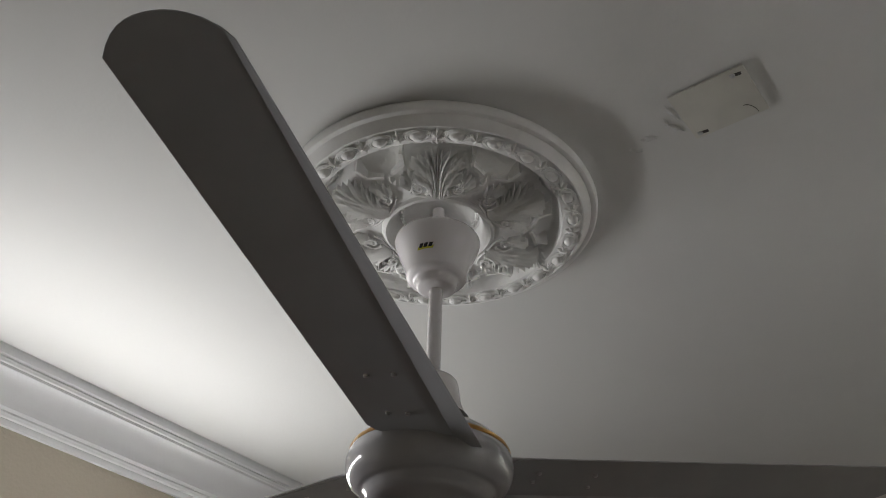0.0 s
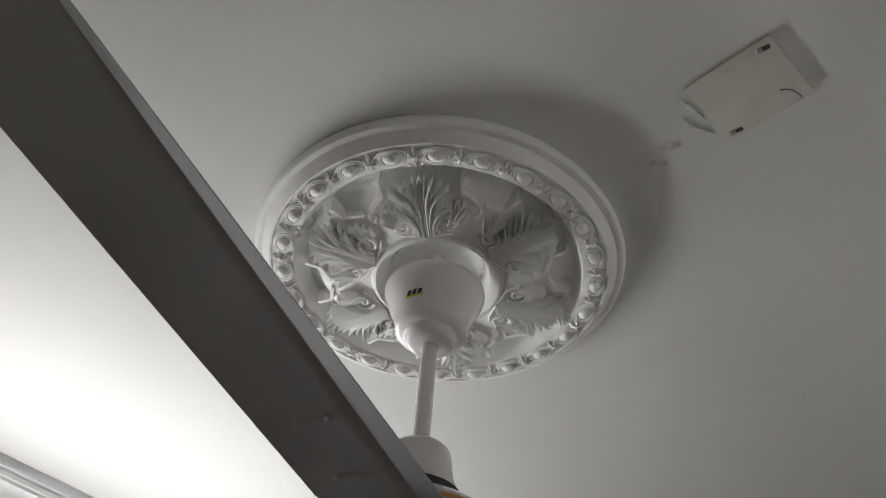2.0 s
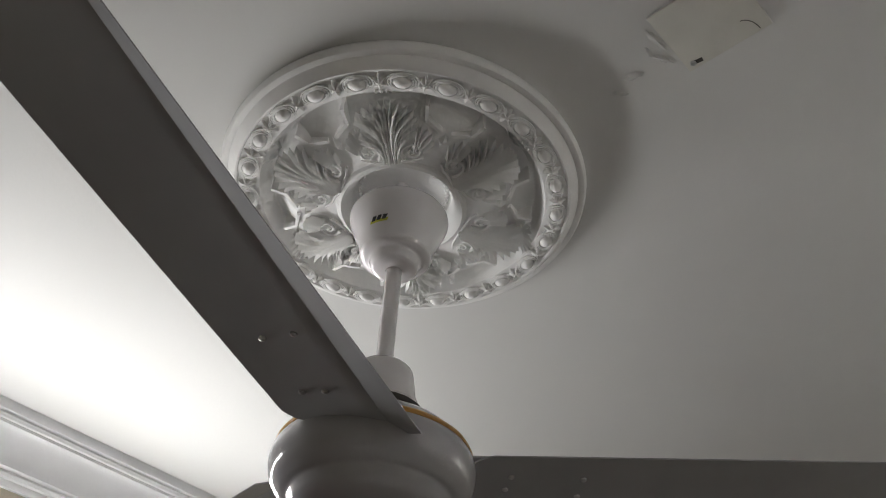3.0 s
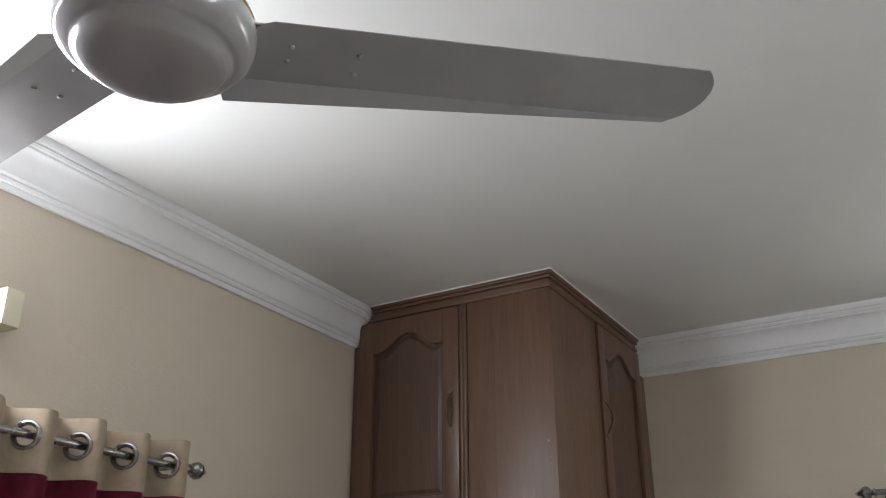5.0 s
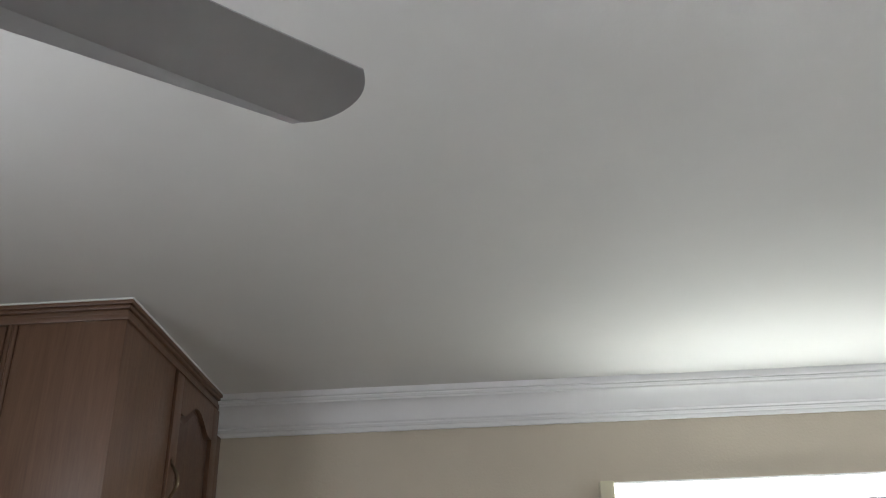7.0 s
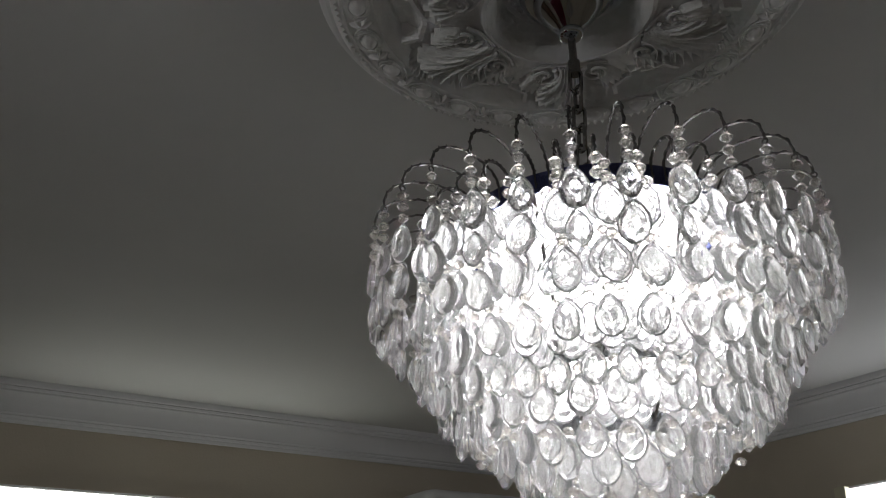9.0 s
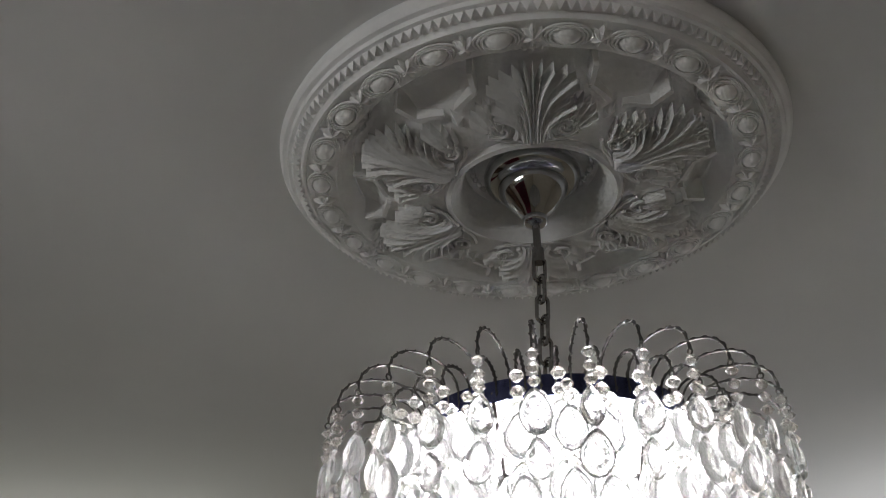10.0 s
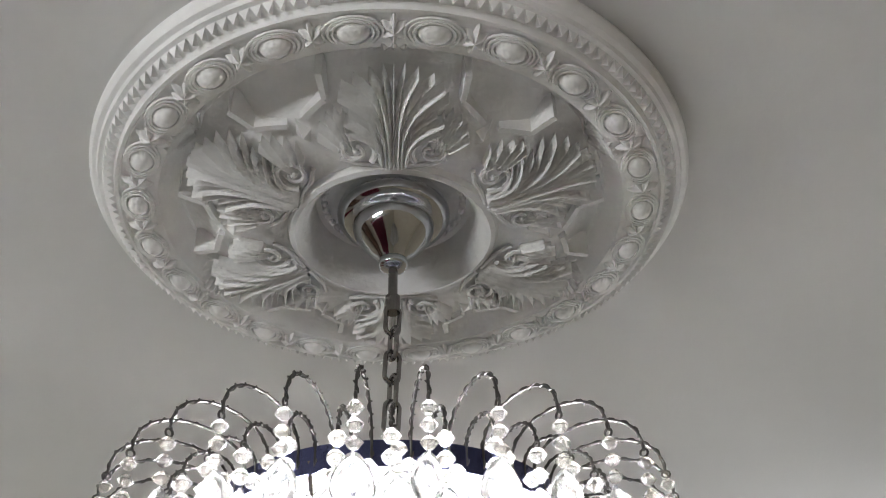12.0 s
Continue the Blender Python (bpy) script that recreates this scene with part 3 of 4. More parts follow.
def cupboard_door(parent, m, width, z0, z1, handle_x, handle_z, arched=True):
    """Framed door in the plane y = 0, its front towards -y, from x = 0 to width."""
    bm = bmesh.new()
    st = 0.058
    box(bm, (0, -0.020, z0), (st, 0, z1), 0.003, 2)
    box(bm, (width - st, -0.020, z0), (width, 0, z1), 0.003, 2)
    box(bm, (st, -0.0195, z0), (width - st, 0, z0 + st), 0.003, 2)
    n = 24
    rise = 0.055 if arched else 0.0
    top = [(width - st, z1), (st, z1)]
    for i in range(n + 1):
        t = i / n
        c = abs(t - 0.5) * 2
        h = 0.0 if c > 0.80 else rise * (0.5 + 0.5 * math.cos(math.pi * c / 0.80)) ** 0.75
        top.append((st + (width - 2 * st) * t, z1 - st - rise + h))
    prism(bm, top, -0.0195, 0, 'y')
    frame_mesh = mesh_of(bm, "door", M_WOOD, True, 30)
    door = place("door", frame_mesh, parent, m, "framed brown wooden door with an arched panel" if arched else "framed brown wooden door")
    bm = bmesh.new()
    box(bm, (st - 0.006, -0.006, z0 + st - 0.006), (width - st + 0.006, -0.001, z1 - st + 0.006))
    part("panel_back", bm, M_WOODP, door, smooth=False)
    bm = bmesh.new()
    o1 = arch_outline(st + 0.010, width - st - 0.010, z0 + st + 0.010, z1 - st - 0.010, rise)
    o2 = arch_outline(st + 0.022, width - st - 0.022, z0 + st + 0.022, z1 - st - 0.021, rise)
    a = [bm.verts.new((x, -0.0065, z)) for x, z in o1]
    b = [bm.verts.new((x, -0.0105, z)) for x, z in o2]
    for i in range(len(a)):
        j = (i + 1) % len(a)
        bm.faces.new((a[i], a[j], b[j], b[i]))
    bm.faces.new(b)
    part("raised_panel", bm, M_WOODP, door, "darker stained raised panel", angle=15)
    if handle_x is not None:
        bm = bmesh.new()
        pts = [(handle_x, -0.018 - 0.026 * math.sin(math.pi * t), handle_z - 0.055 + 0.11 * t) for t in [k / 12 for k in range(13)]]
        tube(bm, pts, 0.004, 8, False, [0.0030 + 0.0035 * math.sin(math.pi * k / 12) for k in range(13)])
        for s in (-1, 1):
            tube(bm, [(handle_x, -0.020, handle_z + s * 0.060), (handle_x, -0.0225, handle_z + s * 0.060)], 0.0085, 10)
        part("handle", bm, M_BRASS, door, "curved antique brass handle")
    return door


def cupboard():
    cup = thing("corner_cupboard", "tall brown stained wooden corner cupboard with arched doors reaching the ceiling", "cupboard", (0, 0, 0))
    top = CEIL - 0.004
    bm = bmesh.new()
    box(bm, (WEST + 0.002, CUP_Y + 0.004, 0.0), (CUP_X - 0.004, NORTH - 0.002, top))
    part("carcass", bm, M_WOOD, cup, smooth=False)
    # plain corner panels
    bm = bmesh.new()
    box(bm, (-0.622, CUP_Y - 0.012, 0.02), (CUP_X + 0.008, CUP_Y + 0.003, top - 0.05), 0.003, 2)
    part("corner_panel", bm, M_WOOD, cup)
    bm = bmesh.new()
    box(bm, (CUP_X - 0.003, CUP_Y - 0.0116, 0.02), (CUP_X + 0.0115, 2.228, top - 0.05), 0.003, 2)
    part("corner_panel", bm, M_WOOD, cup)
    # rounded fluted strip beside the door
    for x in (-0.645, -0.632):
        part("bead_strip", tube(bmesh.new(), [(x, CUP_Y - 0.006, 0.02), (x, CUP_Y - 0.006, top - 0.05)], 0.008, 12), M_WOOD, cup)
    # wall-side stiles
    bm = bmesh.new()
    box(bm, (WEST + 0.003, CUP_Y - 0.010, 0.02), (-1.040, CUP_Y + 0.003, top - 0.13), 0.003, 2)
    part("side_stile", bm, M_WOOD, cup)
    bm = bmesh.new()
    box(bm, (CUP_X - 0.003, 2.650, 0.02), (CUP_X + 0.010, NORTH - 0.003, top - 0.13), 0.003, 2)
    part("side_stile", bm, M_WOOD, cup)
    # stepped crown strips
    steps = ((0.018, 0.052, 0.036), (0.012, 0.036, 0.022), (0.020, 0.022, 0.0115), (0.027, 0.0115, 0.0))
    for d, a, b in steps:
        bm = bmesh.new()
        box(bm, (WEST + 0.075, CUP_Y - d, top - a), (CUP_X + d - 0.001, CUP_Y + 0.003, top - b), 0.003, 2)
        part("crown_strip", bm, M_WOODH, cup)
        bm = bmesh.new()
        box(bm, (CUP_X - 0.003, CUP_Y - d + 0.001, top - a), (CUP_X + d, NORTH - 0.074, top - b), 0.003, 2)
        part("crown_strip", bm, M_WOOD, cup)
    bm = bmesh.new()
    box(bm, (WEST + 0.075, CUP_Y - 0.030, top - 0.001), (CUP_X + 0.030, CUP_Y + 0.01, CEIL - 0.0005), 0.001)
    part("caulk", bm, M_CORNICE, cup, "thin white caulk line")
    bm = bmesh.new()
    box(bm, (CUP_X - 0.01, CUP_Y + 0.0105, top - 0.001), (CUP_X + 0.030, NORTH - 0.074, CEIL - 0.0005), 0.001)
    part("caulk", bm, M_CORNICE, cup, "thin white caulk line")
    # mid rails
    bm = bmesh.new()
    box(bm, (-1.040, CUP_Y - 0.016, 1.952), (-0.655, CUP_Y + 0.003, 1.985), 0.005, 2)
    part("mid_rail", bm, M_WOODH, cup)
    bm = bmesh.new()
    box(bm, (CUP_X - 0.003, 2.232, 1.962), (CUP_X + 0.016, 2.648, 1.995), 0.005, 2)
    part("mid_rail", bm, M_WOOD, cup)
    # doors on the two faces, upper and lower
    cupboard_door(cup, pose(-1.038, CUP_Y + 0.002, 0), 0.386, 1.988, top - 0.056, 0.358, 2.300)
    cupboard_door(cup, pose(-1.038, CUP_Y + 0.002, 0), 0.386, 0.10, 1.950, 0.358, 1.10)
    cupboard_door(cup, pose(CUP_X - 0.002, 2.234, 0, 0, 0, 90), 0.414, 1.998, top - 0.056, 0.022, 2.315)
    cupboard_door(cup, pose(CUP_X - 0.002, 2.234, 0, 0, 0, 90), 0.414, 0.10, 1.960, 0.022, 1.10)
    for z in (2.170, 2.116):
        bm = bmesh.new()
        bmesh.ops.create_uvsphere(bm, u_segments=8, v_segments=6, radius=0.0035)
        part("nail", bm, M_STEEL, cup).matrix_basis = pose(-0.358, CUP_Y - 0.012, z)


cupboard()


# ---- curtains ----
def curtain(label, along, start, end, depth, z_top, pitch, amp, grommets):
    """Eyelet curtain hung in folds: beige heading band over maroon cloth, along x or y at the distance depth."""
    cur = thing("curtain", label, "curtain", (0, 0, 0))
    per = 36 if grommets else 14
    n = int((end - start) / pitch * per)
    band, drop = 0.132, 0.058

    def fold(s, z):
        ph = 2 * math.pi * (s - start) / pitch
        w = math.sin(ph) + 0.10 * math.sin(2 * ph + 0.6)
        return depth + amp * w * (1 + 0.10 * math.sin(5.1 * s + 2 * z))

    def sheet(z1, z0, rows, seam, holes):
        bm = bmesh.new()
        grid = []
        for j in range(rows + 1):
            z = z1 + (z0 - z1) * j / rows
            row = []
            for i in range(n + 1):
                s = start + (end - start) * i / n
                d = fold(s, z) + seam
                zz = z + 0.003 * math.sin(2 * math.pi * (s - start) / pitch * 0.5 + 1.0)
                row.append(bm.verts.new((d, s, zz) if along == 'y' else (s, d, zz)))
            grid.append(row)
        for a, b in zip(grid, grid[1:]):
            for i in range(n):
                bm.faces.new((a[i], a[i + 1], b[i + 1], b[i]))
        if holes:
            gone = []
            for f in bm.faces:
                c = f.calc_center_median()
                for e in eyes:
                    if (c - e).length < 0.0235:
                        gone.append(f)
                        break
            bmesh.ops.delete(bm, geom=gone, context='FACES')
        bmesh.ops.solidify(bm, geom=bm.faces[:], thickness=0.0025)
        return bm

    eyes = []
    if grommets:
        k = int((end - start) / pitch)
        for i in range(k + 1):
            s = start + pitch * (i + 0.0)
            if s + 0.02 < end and s > start + 0.02:
                eyes.append(Vector((fold(s, z_top), s, z_top - drop)))
    part("heading_band", sheet(z_top, z_top - band, 30 if grommets else 4, 0.0, bool(eyes)), M_BEIGE, cur, "beige heading band")
    part("cloth", sheet(z_top - band + 0.001, 0.06, 10, 0.001, False), M_MAROON, cur, "maroon cloth in deep folds")
    bm = bmesh.new()
    tube(bm, [(0, 0.0265 * math.cos(2 * math.pi * i / 28), 0.0265 * math.sin(2 * math.pi * i / 28)) for i in range(28)], 0.0062, 8, True)
    ring = mesh_of(bm, "eyelet", M_PEWTER)
    lean = math.degrees(math.atan(amp * 1.2 * 2 * math.pi / pitch))
    for e in eyes:
        place("eyelet", ring, cur, pose(e.x, e.y, e.z, 0, 0, -lean), "brushed metal eyelet ring")
    return cur


def curtain_rod(label, along, start, end, depth, z, wall):
    rod = thing("curtain_rod", label, "curtain rod", (0, 0, 0))

    def at(s, d=depth, h=z):
        return (d, s, h) if along == 'y' else (s, d, h)
    part("rod", tube(bmesh.new(), [at(start), at(end)], 0.0095, 16), M_PEWTER, rod)
    for s, sg in ((start, -1), (end, 1)):
        pr = [(0.0095, 0.0), (0.013, 0.002), (0.013, 0.007), (0.008, 0.010), (0.010, 0.014), (0.0185, 0.020), (0.0215, 0.029), (0.0195, 0.038), (0.012, 0.046), (0.0085, 0.051), (0.004, 0.060), (0.0, 0.064)]
        bm = bmesh.new()
        lathe(bm, pr, 20)
        f = part("finial", bm, M_PEWTER, rod, "pewter ball finial with a point")
        f.matrix_basis = pose(*at(s), 0 if along == 'x' else -90 * sg, 90 * sg if along == 'x' else 0, 0)
    for s in (start + 0.035, end - 0.035):
        bm = bmesh.new()
        tube(bm, [at(s), at(s, wall)], 0.006, 10)
        tube(bm, [at(s, wall + (depth - wall) * 0.10), at(s, wall)], 0.022, 16)
        tube(bm, [at(s - 0.006), at(s + 0.006)], 0.015, 14)
        part("bracket", bm, M_PEWTER, rod)
    return rod


curtain("beige and maroon eyelet curtain hanging in deep folds", 'y', -0.55, 1.045, -0.965, 2.077, 0.1276, 0.030, True)
curtain_rod("pewter curtain rod with ball finials on the wall", 'y', -0.62, 1.050, -0.965, 2.022, WEST)
curtain("beige and maroon curtain gathered in narrow pleats", 'x', 0.462, 0.86, 2.615, 2.112, 0.058, 0.018, False)
curtain_rod("pewter curtain rod with ball finials above the north window", 'x', 0.405, 1.55, 2.615, 2.065, NORTH)


# ---- tube lights ----
def tube_light(label, at, rz, length, mat):
    """Batten with an opal diffuser, lying along x in its own frame, its back on the wall at y = 0."""
    t = thing("tube_light", label, "tube light", at, rz=rz)
    h = length / 2
    bm = bmesh.new()
    box(bm, (-h + 0.03, -0.022, -0.043), (h - 0.03, 0.0, 0.043), 0.004, 2)
    part("batten", bm, M_PLASTIC, t)
    bm = bmesh.new()
    prof = [(-0.0215 - 0.009 * math.cos(a), 0.033 * math.sin(a)) for a in [math.pi / 2 * k / 6 for k in range(-6, 7)]]
    rows = [[bm.verts.new((x, y, z)) for y, z in prof] for x in (-h + 0.045, h - 0.045)]
    for i in range(len(prof) - 1):
        bm.faces.new((rows[0][i], rows[0][i + 1], rows[1][i + 1], rows[1][i]))
    bm.faces.new(rows[0])
    bm.faces.new(rows[1][::-1])
    part("diffuser", bm, mat, t, "glowing opal white diffuser")
    for s in (-1, 1):
        bm = bmesh.new()
        box(bm, (s * h - 0.046 if s > 0 else -h, -0.050, -0.0425), (h if s > 0 else -h + 0.046, 0.0, 0.0425), 0.006, 2)
        part("end_cap", bm, M_ENDCAP, t, "cream plastic end cap")
    return t


tube_light("lit white tube light batten on the beige wall", (1.575, NORTH - 0.001, 2.318), 0, 1.30, M_TUBE_N)
tube_light("lit white tube light batten above the window curtain", (WEST + 0.001, -0.02, 2.290), 90, 1.18, M_TUBE_W)
tube_light("lit cool white tube light batten on the beige wall", (EAST - 0.001, 0.80, 2.300), -90, 1.18, M_TUBE_E)


# ---- air conditioner ----
def air_conditioner():
    ac = thing("air_conditioner", "white wall-mounted split air conditioner unit", "air conditioner", (2.550, NORTH, 2.145))
    prof = [(0.0, 0.0), (-0.10, 0.0), (-0.165, 0.030), (-0.195, 0.075), (-0.205, 0.14), (-0.205, 0.25), (-0.198, 0.280), (-0.180, 0.296), (-0.15, 0.298), (0.0, 0.298)]
    prof = smooth_profile(prof, 3)
    bm = bmesh.new()
    rows = []
    for x, k in ((0.0, 0.84), (0.012, 0.93), (0.035, 0.985), (0.07, 1.0), (0.83, 1.0), (0.865, 0.985), (0.888, 0.93), (0.90, 0.84)):
        rows.append([bm.verts.new((x, y * k - 0.002, 0.149 + (z - 0.149) * (0.5 + 0.5 * k))) for y, z in prof])
    for a, b in zip(rows, rows[1:]):
        for i in range(len(prof) - 1):
            bm.faces.new((a[i], a[i + 1], b[i + 1], b[i]))
    bm.faces.new(rows[0])
    bm.faces.new(rows[-1][::-1])
    part("body", bm, M_PLASTIC, ac, angle=50)
    bm = bmesh.new()
    box(bm, (0.08, -0.170, 0.008), (0.82, -0.105, 0.014), 0.002)
    part("louvre", bm, M_PLASTIC, ac).matrix_basis = pose(0, 0, 0.0)


air_conditioner()


# ---- chandelier ----
def pendant_mesh(w, h, t):
    """Flat almond crystal with a faceted rim and a raised eye; hangs from its tip at the origin."""
    bm = bmesh.new()
    n = 14
    outline = []
    for i in range(n):
        a = 2 * math.pi * i / n
        y = math.cos(a)
        half = math.sin(a) * (1 - 0.42 * max(0, y) ** 1.2)
        outline.append((w / 2 * half, -h / 2 + h / 2 * y))
    rim = [bm.verts.new((x, 0, z)) for x, z in outline]
    for s in (-1, 1):
        m1 = [bm.verts.new((x * 0.72, s * t * 0.42, -h * 0.54 + (z + h * 0.54) * 0.74)) for x, z in outline]
        m2 = [bm.verts.new((x * 0.36, s * t * 0.36, -h * 0.56 + (z + h * 0.56) * 0.36)) for x, z in outline]
        c = bm.verts.new((0, s * t * 0.55, -h * 0.56))
        for i in range(n):
            j = (i + 1) % n
            bm.faces.new((rim[i], rim[j], m1[j], m1[i]))
            bm.faces.new((m1[i], m1[j], m2[j], m2[i]))
            bm.faces.new((m2[i], m2[j], c))
    return mesh_of(bm, "crystal_drop", M_CRYSTAL, True, 24)


def bead_mesh(r):
    bm = bmesh.new()
    lathe(bm, [(0.0, r * 0.72), (r * 0.55, r * 0.62), (r, 0.0), (r * 0.55, -r * 0.62), (0.0, -r * 0.72)], 8)
    return mesh_of(bm, "crystal_bead", M_BEAD, False)


def chandelier():
    cx, cy = LAMP
    base = CEIL - 3.0
    ch = thing("chandelier", "lit tiered crystal chandelier on a dark chain", "chandelier", (cx, cy, base), rz=-35)
    rng = random.Random(11)
    part("canopy", lathe(bmesh.new(), smooth_profile([(0.0, 2.996), (0.052, 2.996), (0.064, 2.986), (0.0695, 2.972), (0.068, 2.962), (0.061, 2.954), (0.054, 2.951)], 3)
         + smooth_profile([(0.0500, 2.9505), (0.0490, 2.945), (0.043, 2.932), (0.031, 2.917), (0.0215, 2.906), (0.0170, 2.899)], 3)
         + smooth_profile([(0.0175, 2.898), (0.0165, 2.890), (0.009, 2.886), (0.0, 2.885)], 3), 64), M_CHROME, ch, "polished chrome bell-shaped canopy")
    part("stem", tube(bmesh.new(), [(0, 0, 2.900), (0, 0, 2.832)], 0.0055, 12), M_CHAIN, ch)

    bm = bmesh.new()
    ring = []
    for i in range(20):
        a = 2 * math.pi * i / 20
        ring.append((0.0085 * math.cos(a), 0, 0.011 * (1 if math.sin(a) > 0 else -1) + 0.0085 * math.sin(a)))
    tube(bm, ring, 0.0028, 8, True)
    link = mesh_of(bm, "chain_link", M_CHAIN)
    for i in range(8):
        place("chain_link", link, ch, pose(0.001 * (i % 2), 0, 2.816 - 0.0305 * i, 0, 4 * (-1) ** i, 20 + 90 * (i % 2)))
    part("collar", tube(bmesh.new(), [(0, 0, 2.848), (0, 0, 2.826)], 0.0085, 12), M_CHAIN, ch)
    part("hub", lathe(bmesh.new(), [(0.0, 2.610), (0.020, 2.608), (0.030, 2.600), (0.030, 2.582), (0.0, 2.580)], 24), M_CHROME, ch)
    # unseen top plate, added to keep the bulbs' light off the rose
    part("light_block_plate", lathe(bmesh.new(), [(0.0, 2.582), (0.1635, 2.582), (0.1635, 2.579), (0.0, 2.579)], 72), M_CHROME, ch, "unseen polished round top plate added to block upward bulb light")

    # ring frames, one over the other
    tiers = ((0.165, 2.578), (0.140, 2.483), (0.110, 2.398), (0.075, 2.328))
    for r, z in tiers:
        m = M_BLUE if z > 2.53 else M_CHROME
        part("frame_ring", lathe(bmesh.new(), [(r, z + 0.012), (r + 0.002, z + 0.012), (r + 0.002, z - 0.012), (r, z - 0.012), (r, z + 0.012)], 72), m, ch)
    for i in range(6):
        a = 2 * math.pi * i / 6
        part("spoke", tube(bmesh.new(), [(0.02 * math.cos(a), 0.02 * math.sin(a), 2.592), (0.165 * math.cos(a), 0.165 * math.sin(a), 2.587)], 0.003, 6), M_CHAIN, ch)
        part("strut", tube(bmesh.new(), [(r * math.cos(a), r * math.sin(a), z) for r, z in tiers], 0.0028, 6), M_CHAIN, ch)

    drop = pendant_mesh(0.034, 0.047, 0.013)
    small = pendant_mesh(0.028, 0.041, 0.011)
    bead = bead_mesh(0.0084)
    tiny = bead_mesh(0.0070)

    def string(x, y, z, a, items):
        """A column hung at (x, y, z): b bead, t tiny bead, D large drop, d small drop."""
        for c in items:
            turn = math.degrees(a) + 90 + rng.uniform(-16, 16)
            if c == 'b' or c == 't':
                place("crystal_bead", bead if c == 'b' else tiny, ch, pose(x, y, z - 0.008, rng.uniform(-6, 6), 0, turn))
                z -= 0.0175 if c == 'b' else 0.0140
            else:
                place("crystal_drop", drop if c == 'D' else small, ch, pose(x, y, z, rng.uniform(-5, 5), rng.uniform(-5, 5), turn))
                z -= 0.048 if c == 'D' else 0.042

    # twisted wire arms arching outwards from the top ring
    def arm_mesh(r_in, r_out, z_in, z_top, z_out):
        bm = bmesh.new()
        pts = []
        for i in range(19):
            t = i / 18
            a = math.pi * t
            x = r_in + (r_out - r_in) * (0.5 - 0.5 * math.cos(a))
            zb = z_in + (z_out - z_in) * t
            pts.append((x, 0, zb + (z_top - max(z_in, z_out)) * math.sin(a) ** 0.75))
        pts[0] = (r_in, 0, z_in - 0.01)
        tube(bm, pts, 0.0013, 6)
        off = []
        dense = smooth_profile(pts, 4)
        for i, p in enumerate(dense):
            ph = i * 0.9
            off.append((p[0] + 0.0014 * math.cos(ph), 0.0020 * math.sin(ph), p[2] + 0.0014 * math.cos(ph)))
        tube(bm, off, 0.0008, 5)
        loop = [(r_out + 0.0035 * math.cos(q), 0, z_out - 0.003 + 0.0035 * math.sin(q)) for q in [2 * math.pi * k / 10 for k in range(10)]]
        tube(bm, loop, 0.0011, 5, True)
        return mesh_of(bm, "arm", M_ARM)

    outer = arm_mesh(0.166, 0.272, 2.582, 2.620, 2.578)
    inner = arm_mesh(0.166, 0.215, 2.582, 2.606, 2.582)
    n = 32
    for i in range(n):
        a = 2 * math.pi * i / n
        place("arm", outer, ch, pose(0, 0, 0, 0, 0, math.degrees(a)))
        string(0.272 * math.cos(a), 0.272 * math.sin(a), 2.574, a, "tttDd" if i % 2 else "tttdD")
        a += math.pi / n
        place("arm", inner, ch, pose(0, 0, 0, 0, 0, math.degrees(a)))
        string(0.215 * math.cos(a), 0.215 * math.sin(a), 2.578, a, "bbDtDtD")
    rows = ((0.246, 2.562, 34, "ttDtD"), (0.192, 2.575, 34, "bDtDtDd"), (0.172, 2.570, 30, "bDtDtDtd"), (0.150, 2.510, 22, "tDtDtDt"), (0.125, 2.475, 20, "tDtDtD"),
            (0.100, 2.440, 16, "DtDtDt"), (0.070, 2.380, 12, "tDtD"), (0.035, 2.350, 7, "tDtD"))
    for j, (r, z, m, items) in enumerate(rows):
        for i in range(m):
            a = 2 * math.pi * (i + 0.5 * (j % 2)) / m + rng.uniform(-0.03, 0.03)
            string(r * math.cos(a), r * math.sin(a), z - 0.012 + rng.uniform(-0.006, 0.006), a, items)
    # bulbs inside
    bm = bmesh.new()
    lathe(bm, smooth_profile([(0.0, 0.046), (0.020, 0.043), (0.037, 0.028), (0.043, 0.004), (0.036, -0.022), (0.020, -0.044), (0.0, -0.048)], 3), 16)
    bulb = mesh_of(bm, "bulb", M_BULB)
    for i in range(8):
        a = 2 * math.pi * i / 8
        place("bulb", bulb, ch, pose(0.105 * math.cos(a), 0.105 * math.sin(a), 2.513), "lit white bulb")
    for i in range(4):
        a = 2 * math.pi * (i + 0.5) / 4
        place("bulb", bulb, ch, pose(0.055 * math.cos(a), 0.055 * math.sin(a), 2.428), "lit white bulb")


chandelier()


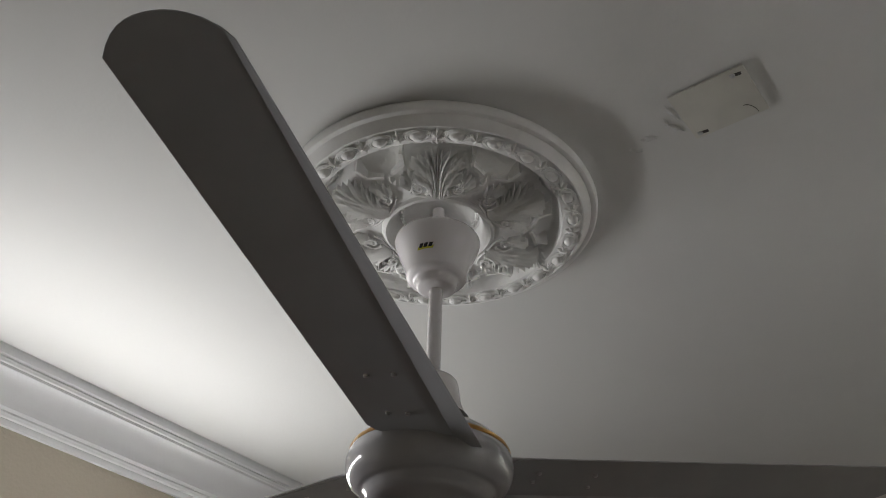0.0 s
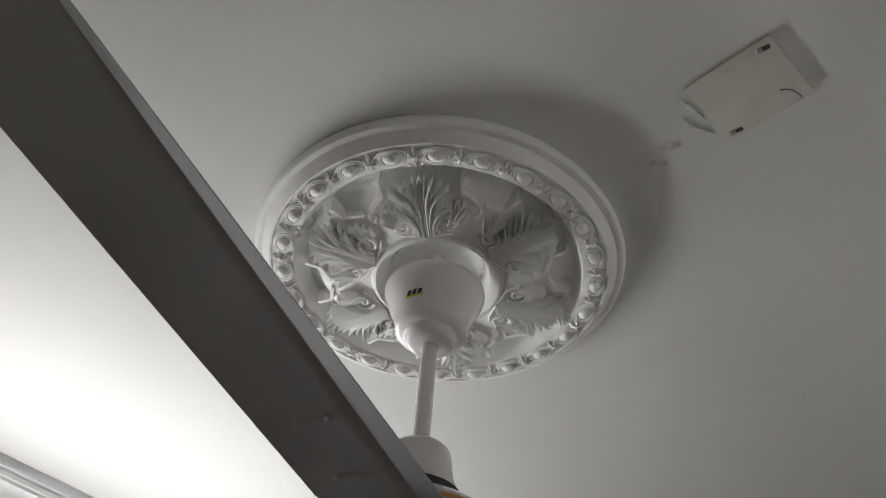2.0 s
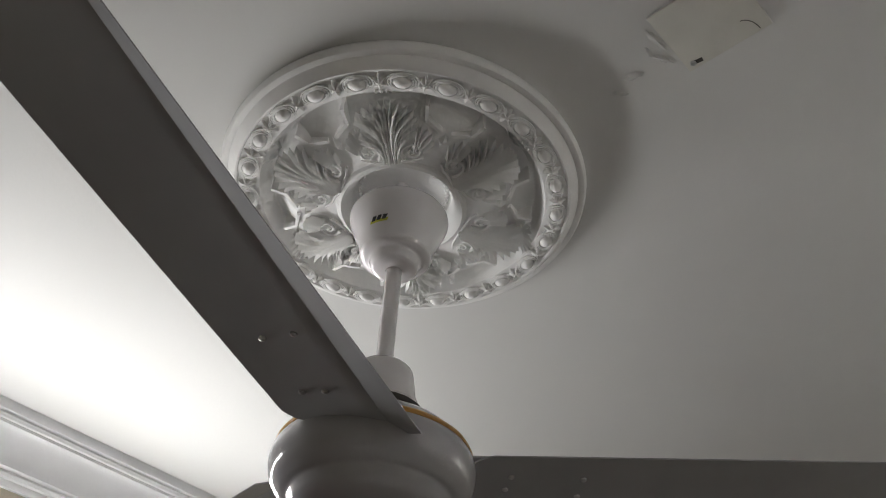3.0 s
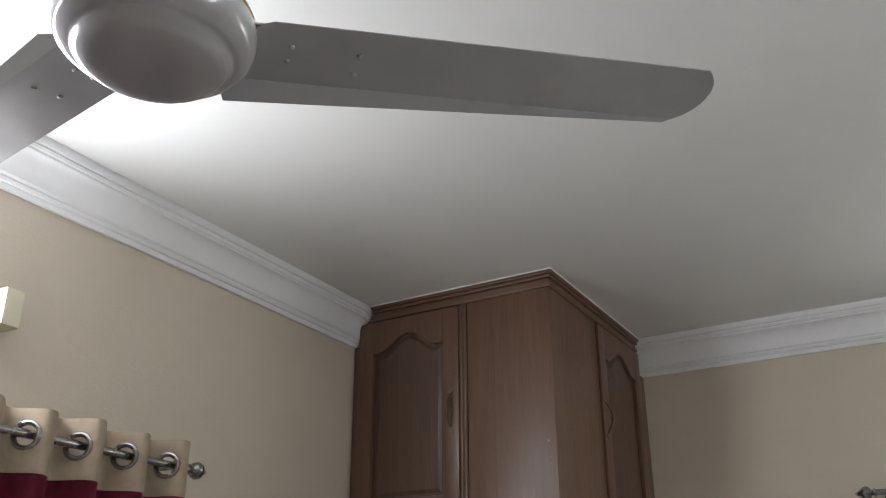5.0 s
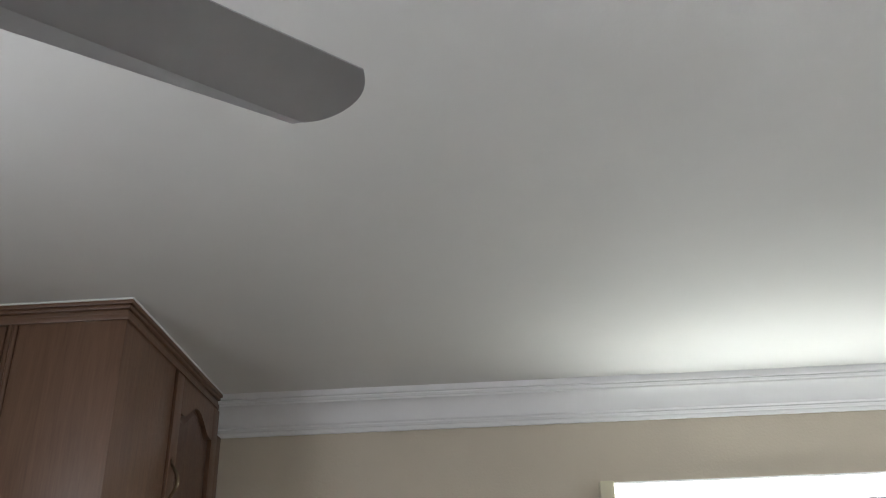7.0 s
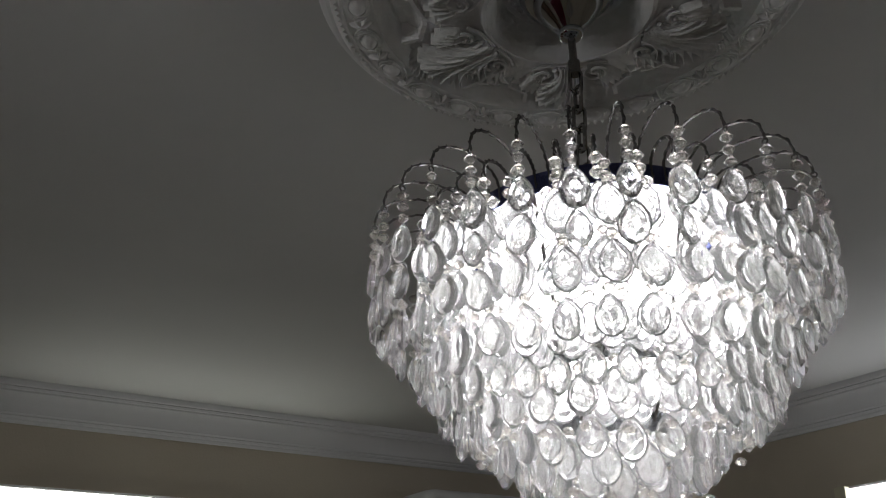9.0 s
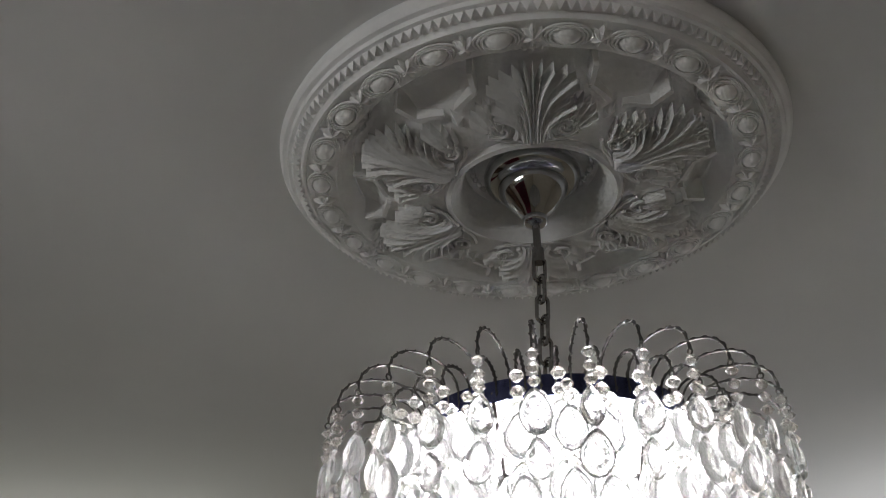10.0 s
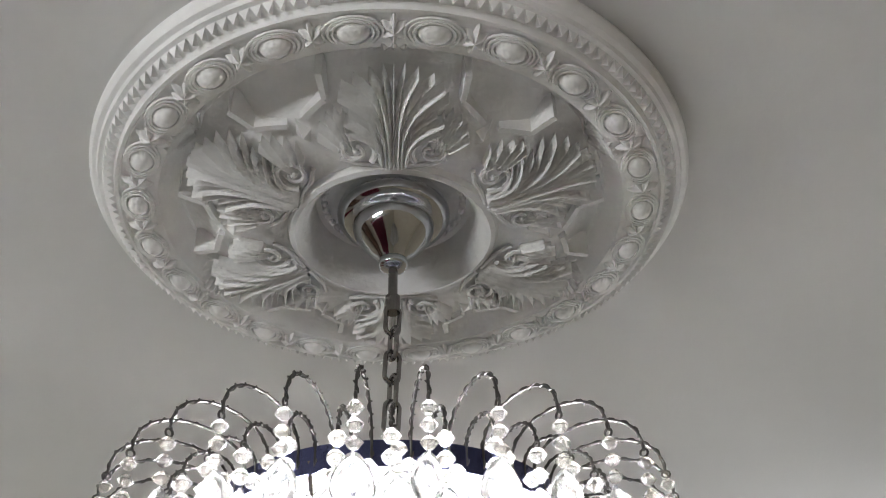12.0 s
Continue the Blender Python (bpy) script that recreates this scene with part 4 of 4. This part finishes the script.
# ---- plaster smears on the ceiling ----
def smear(x, y, w, l, turn, seed):
    rng = random.Random(seed)
    bm = bmesh.new()
    n = 22
    rim = []
    for i in range(n):
        a = 2 * math.pi * i / n
        q = 0.65 + 0.5 * rng.random()
        rim.append((l * q * math.cos(a), w * q * math.sin(a)))
    c = bm.verts.new((0, 0, -0.0022))
    ring = [bm.verts.new((px, py, 0.0)) for px, py in rim]
    mid = [bm.verts.new((px * 0.7, py * 0.7, -0.0016 * (0.5 + rng.random()))) for px, py in rim]
    for i in range(n):
        j = (i + 1) % n
        bm.faces.new((ring[i], ring[j], mid[j], mid[i]))
        bm.faces.new((mid[i], mid[j], c))
    ob = new("plaster_smear", mesh_of(bm, "plaster_smear", M_SMEAR, True, 60))
    ob.matrix_basis = pose(x, y, CEIL + 0.0001, 0, 0, turn)
    tagged(ob, "rough grey plaster smear on the white ceiling", "plaster smear", "plaster smears")


for args in ((0.401, 0.010, 0.005, 0.022, 80, 1), (0.393, 0.040, 0.004, 0.016, 60, 2), (0.385, 0.022, 0.003, 0.010, 95, 3), (0.352, 0.040, 0.006, 0.016, 20, 4), (0.325, 0.052, 0.005, 0.012, 40, 5)):
    smear(*args)
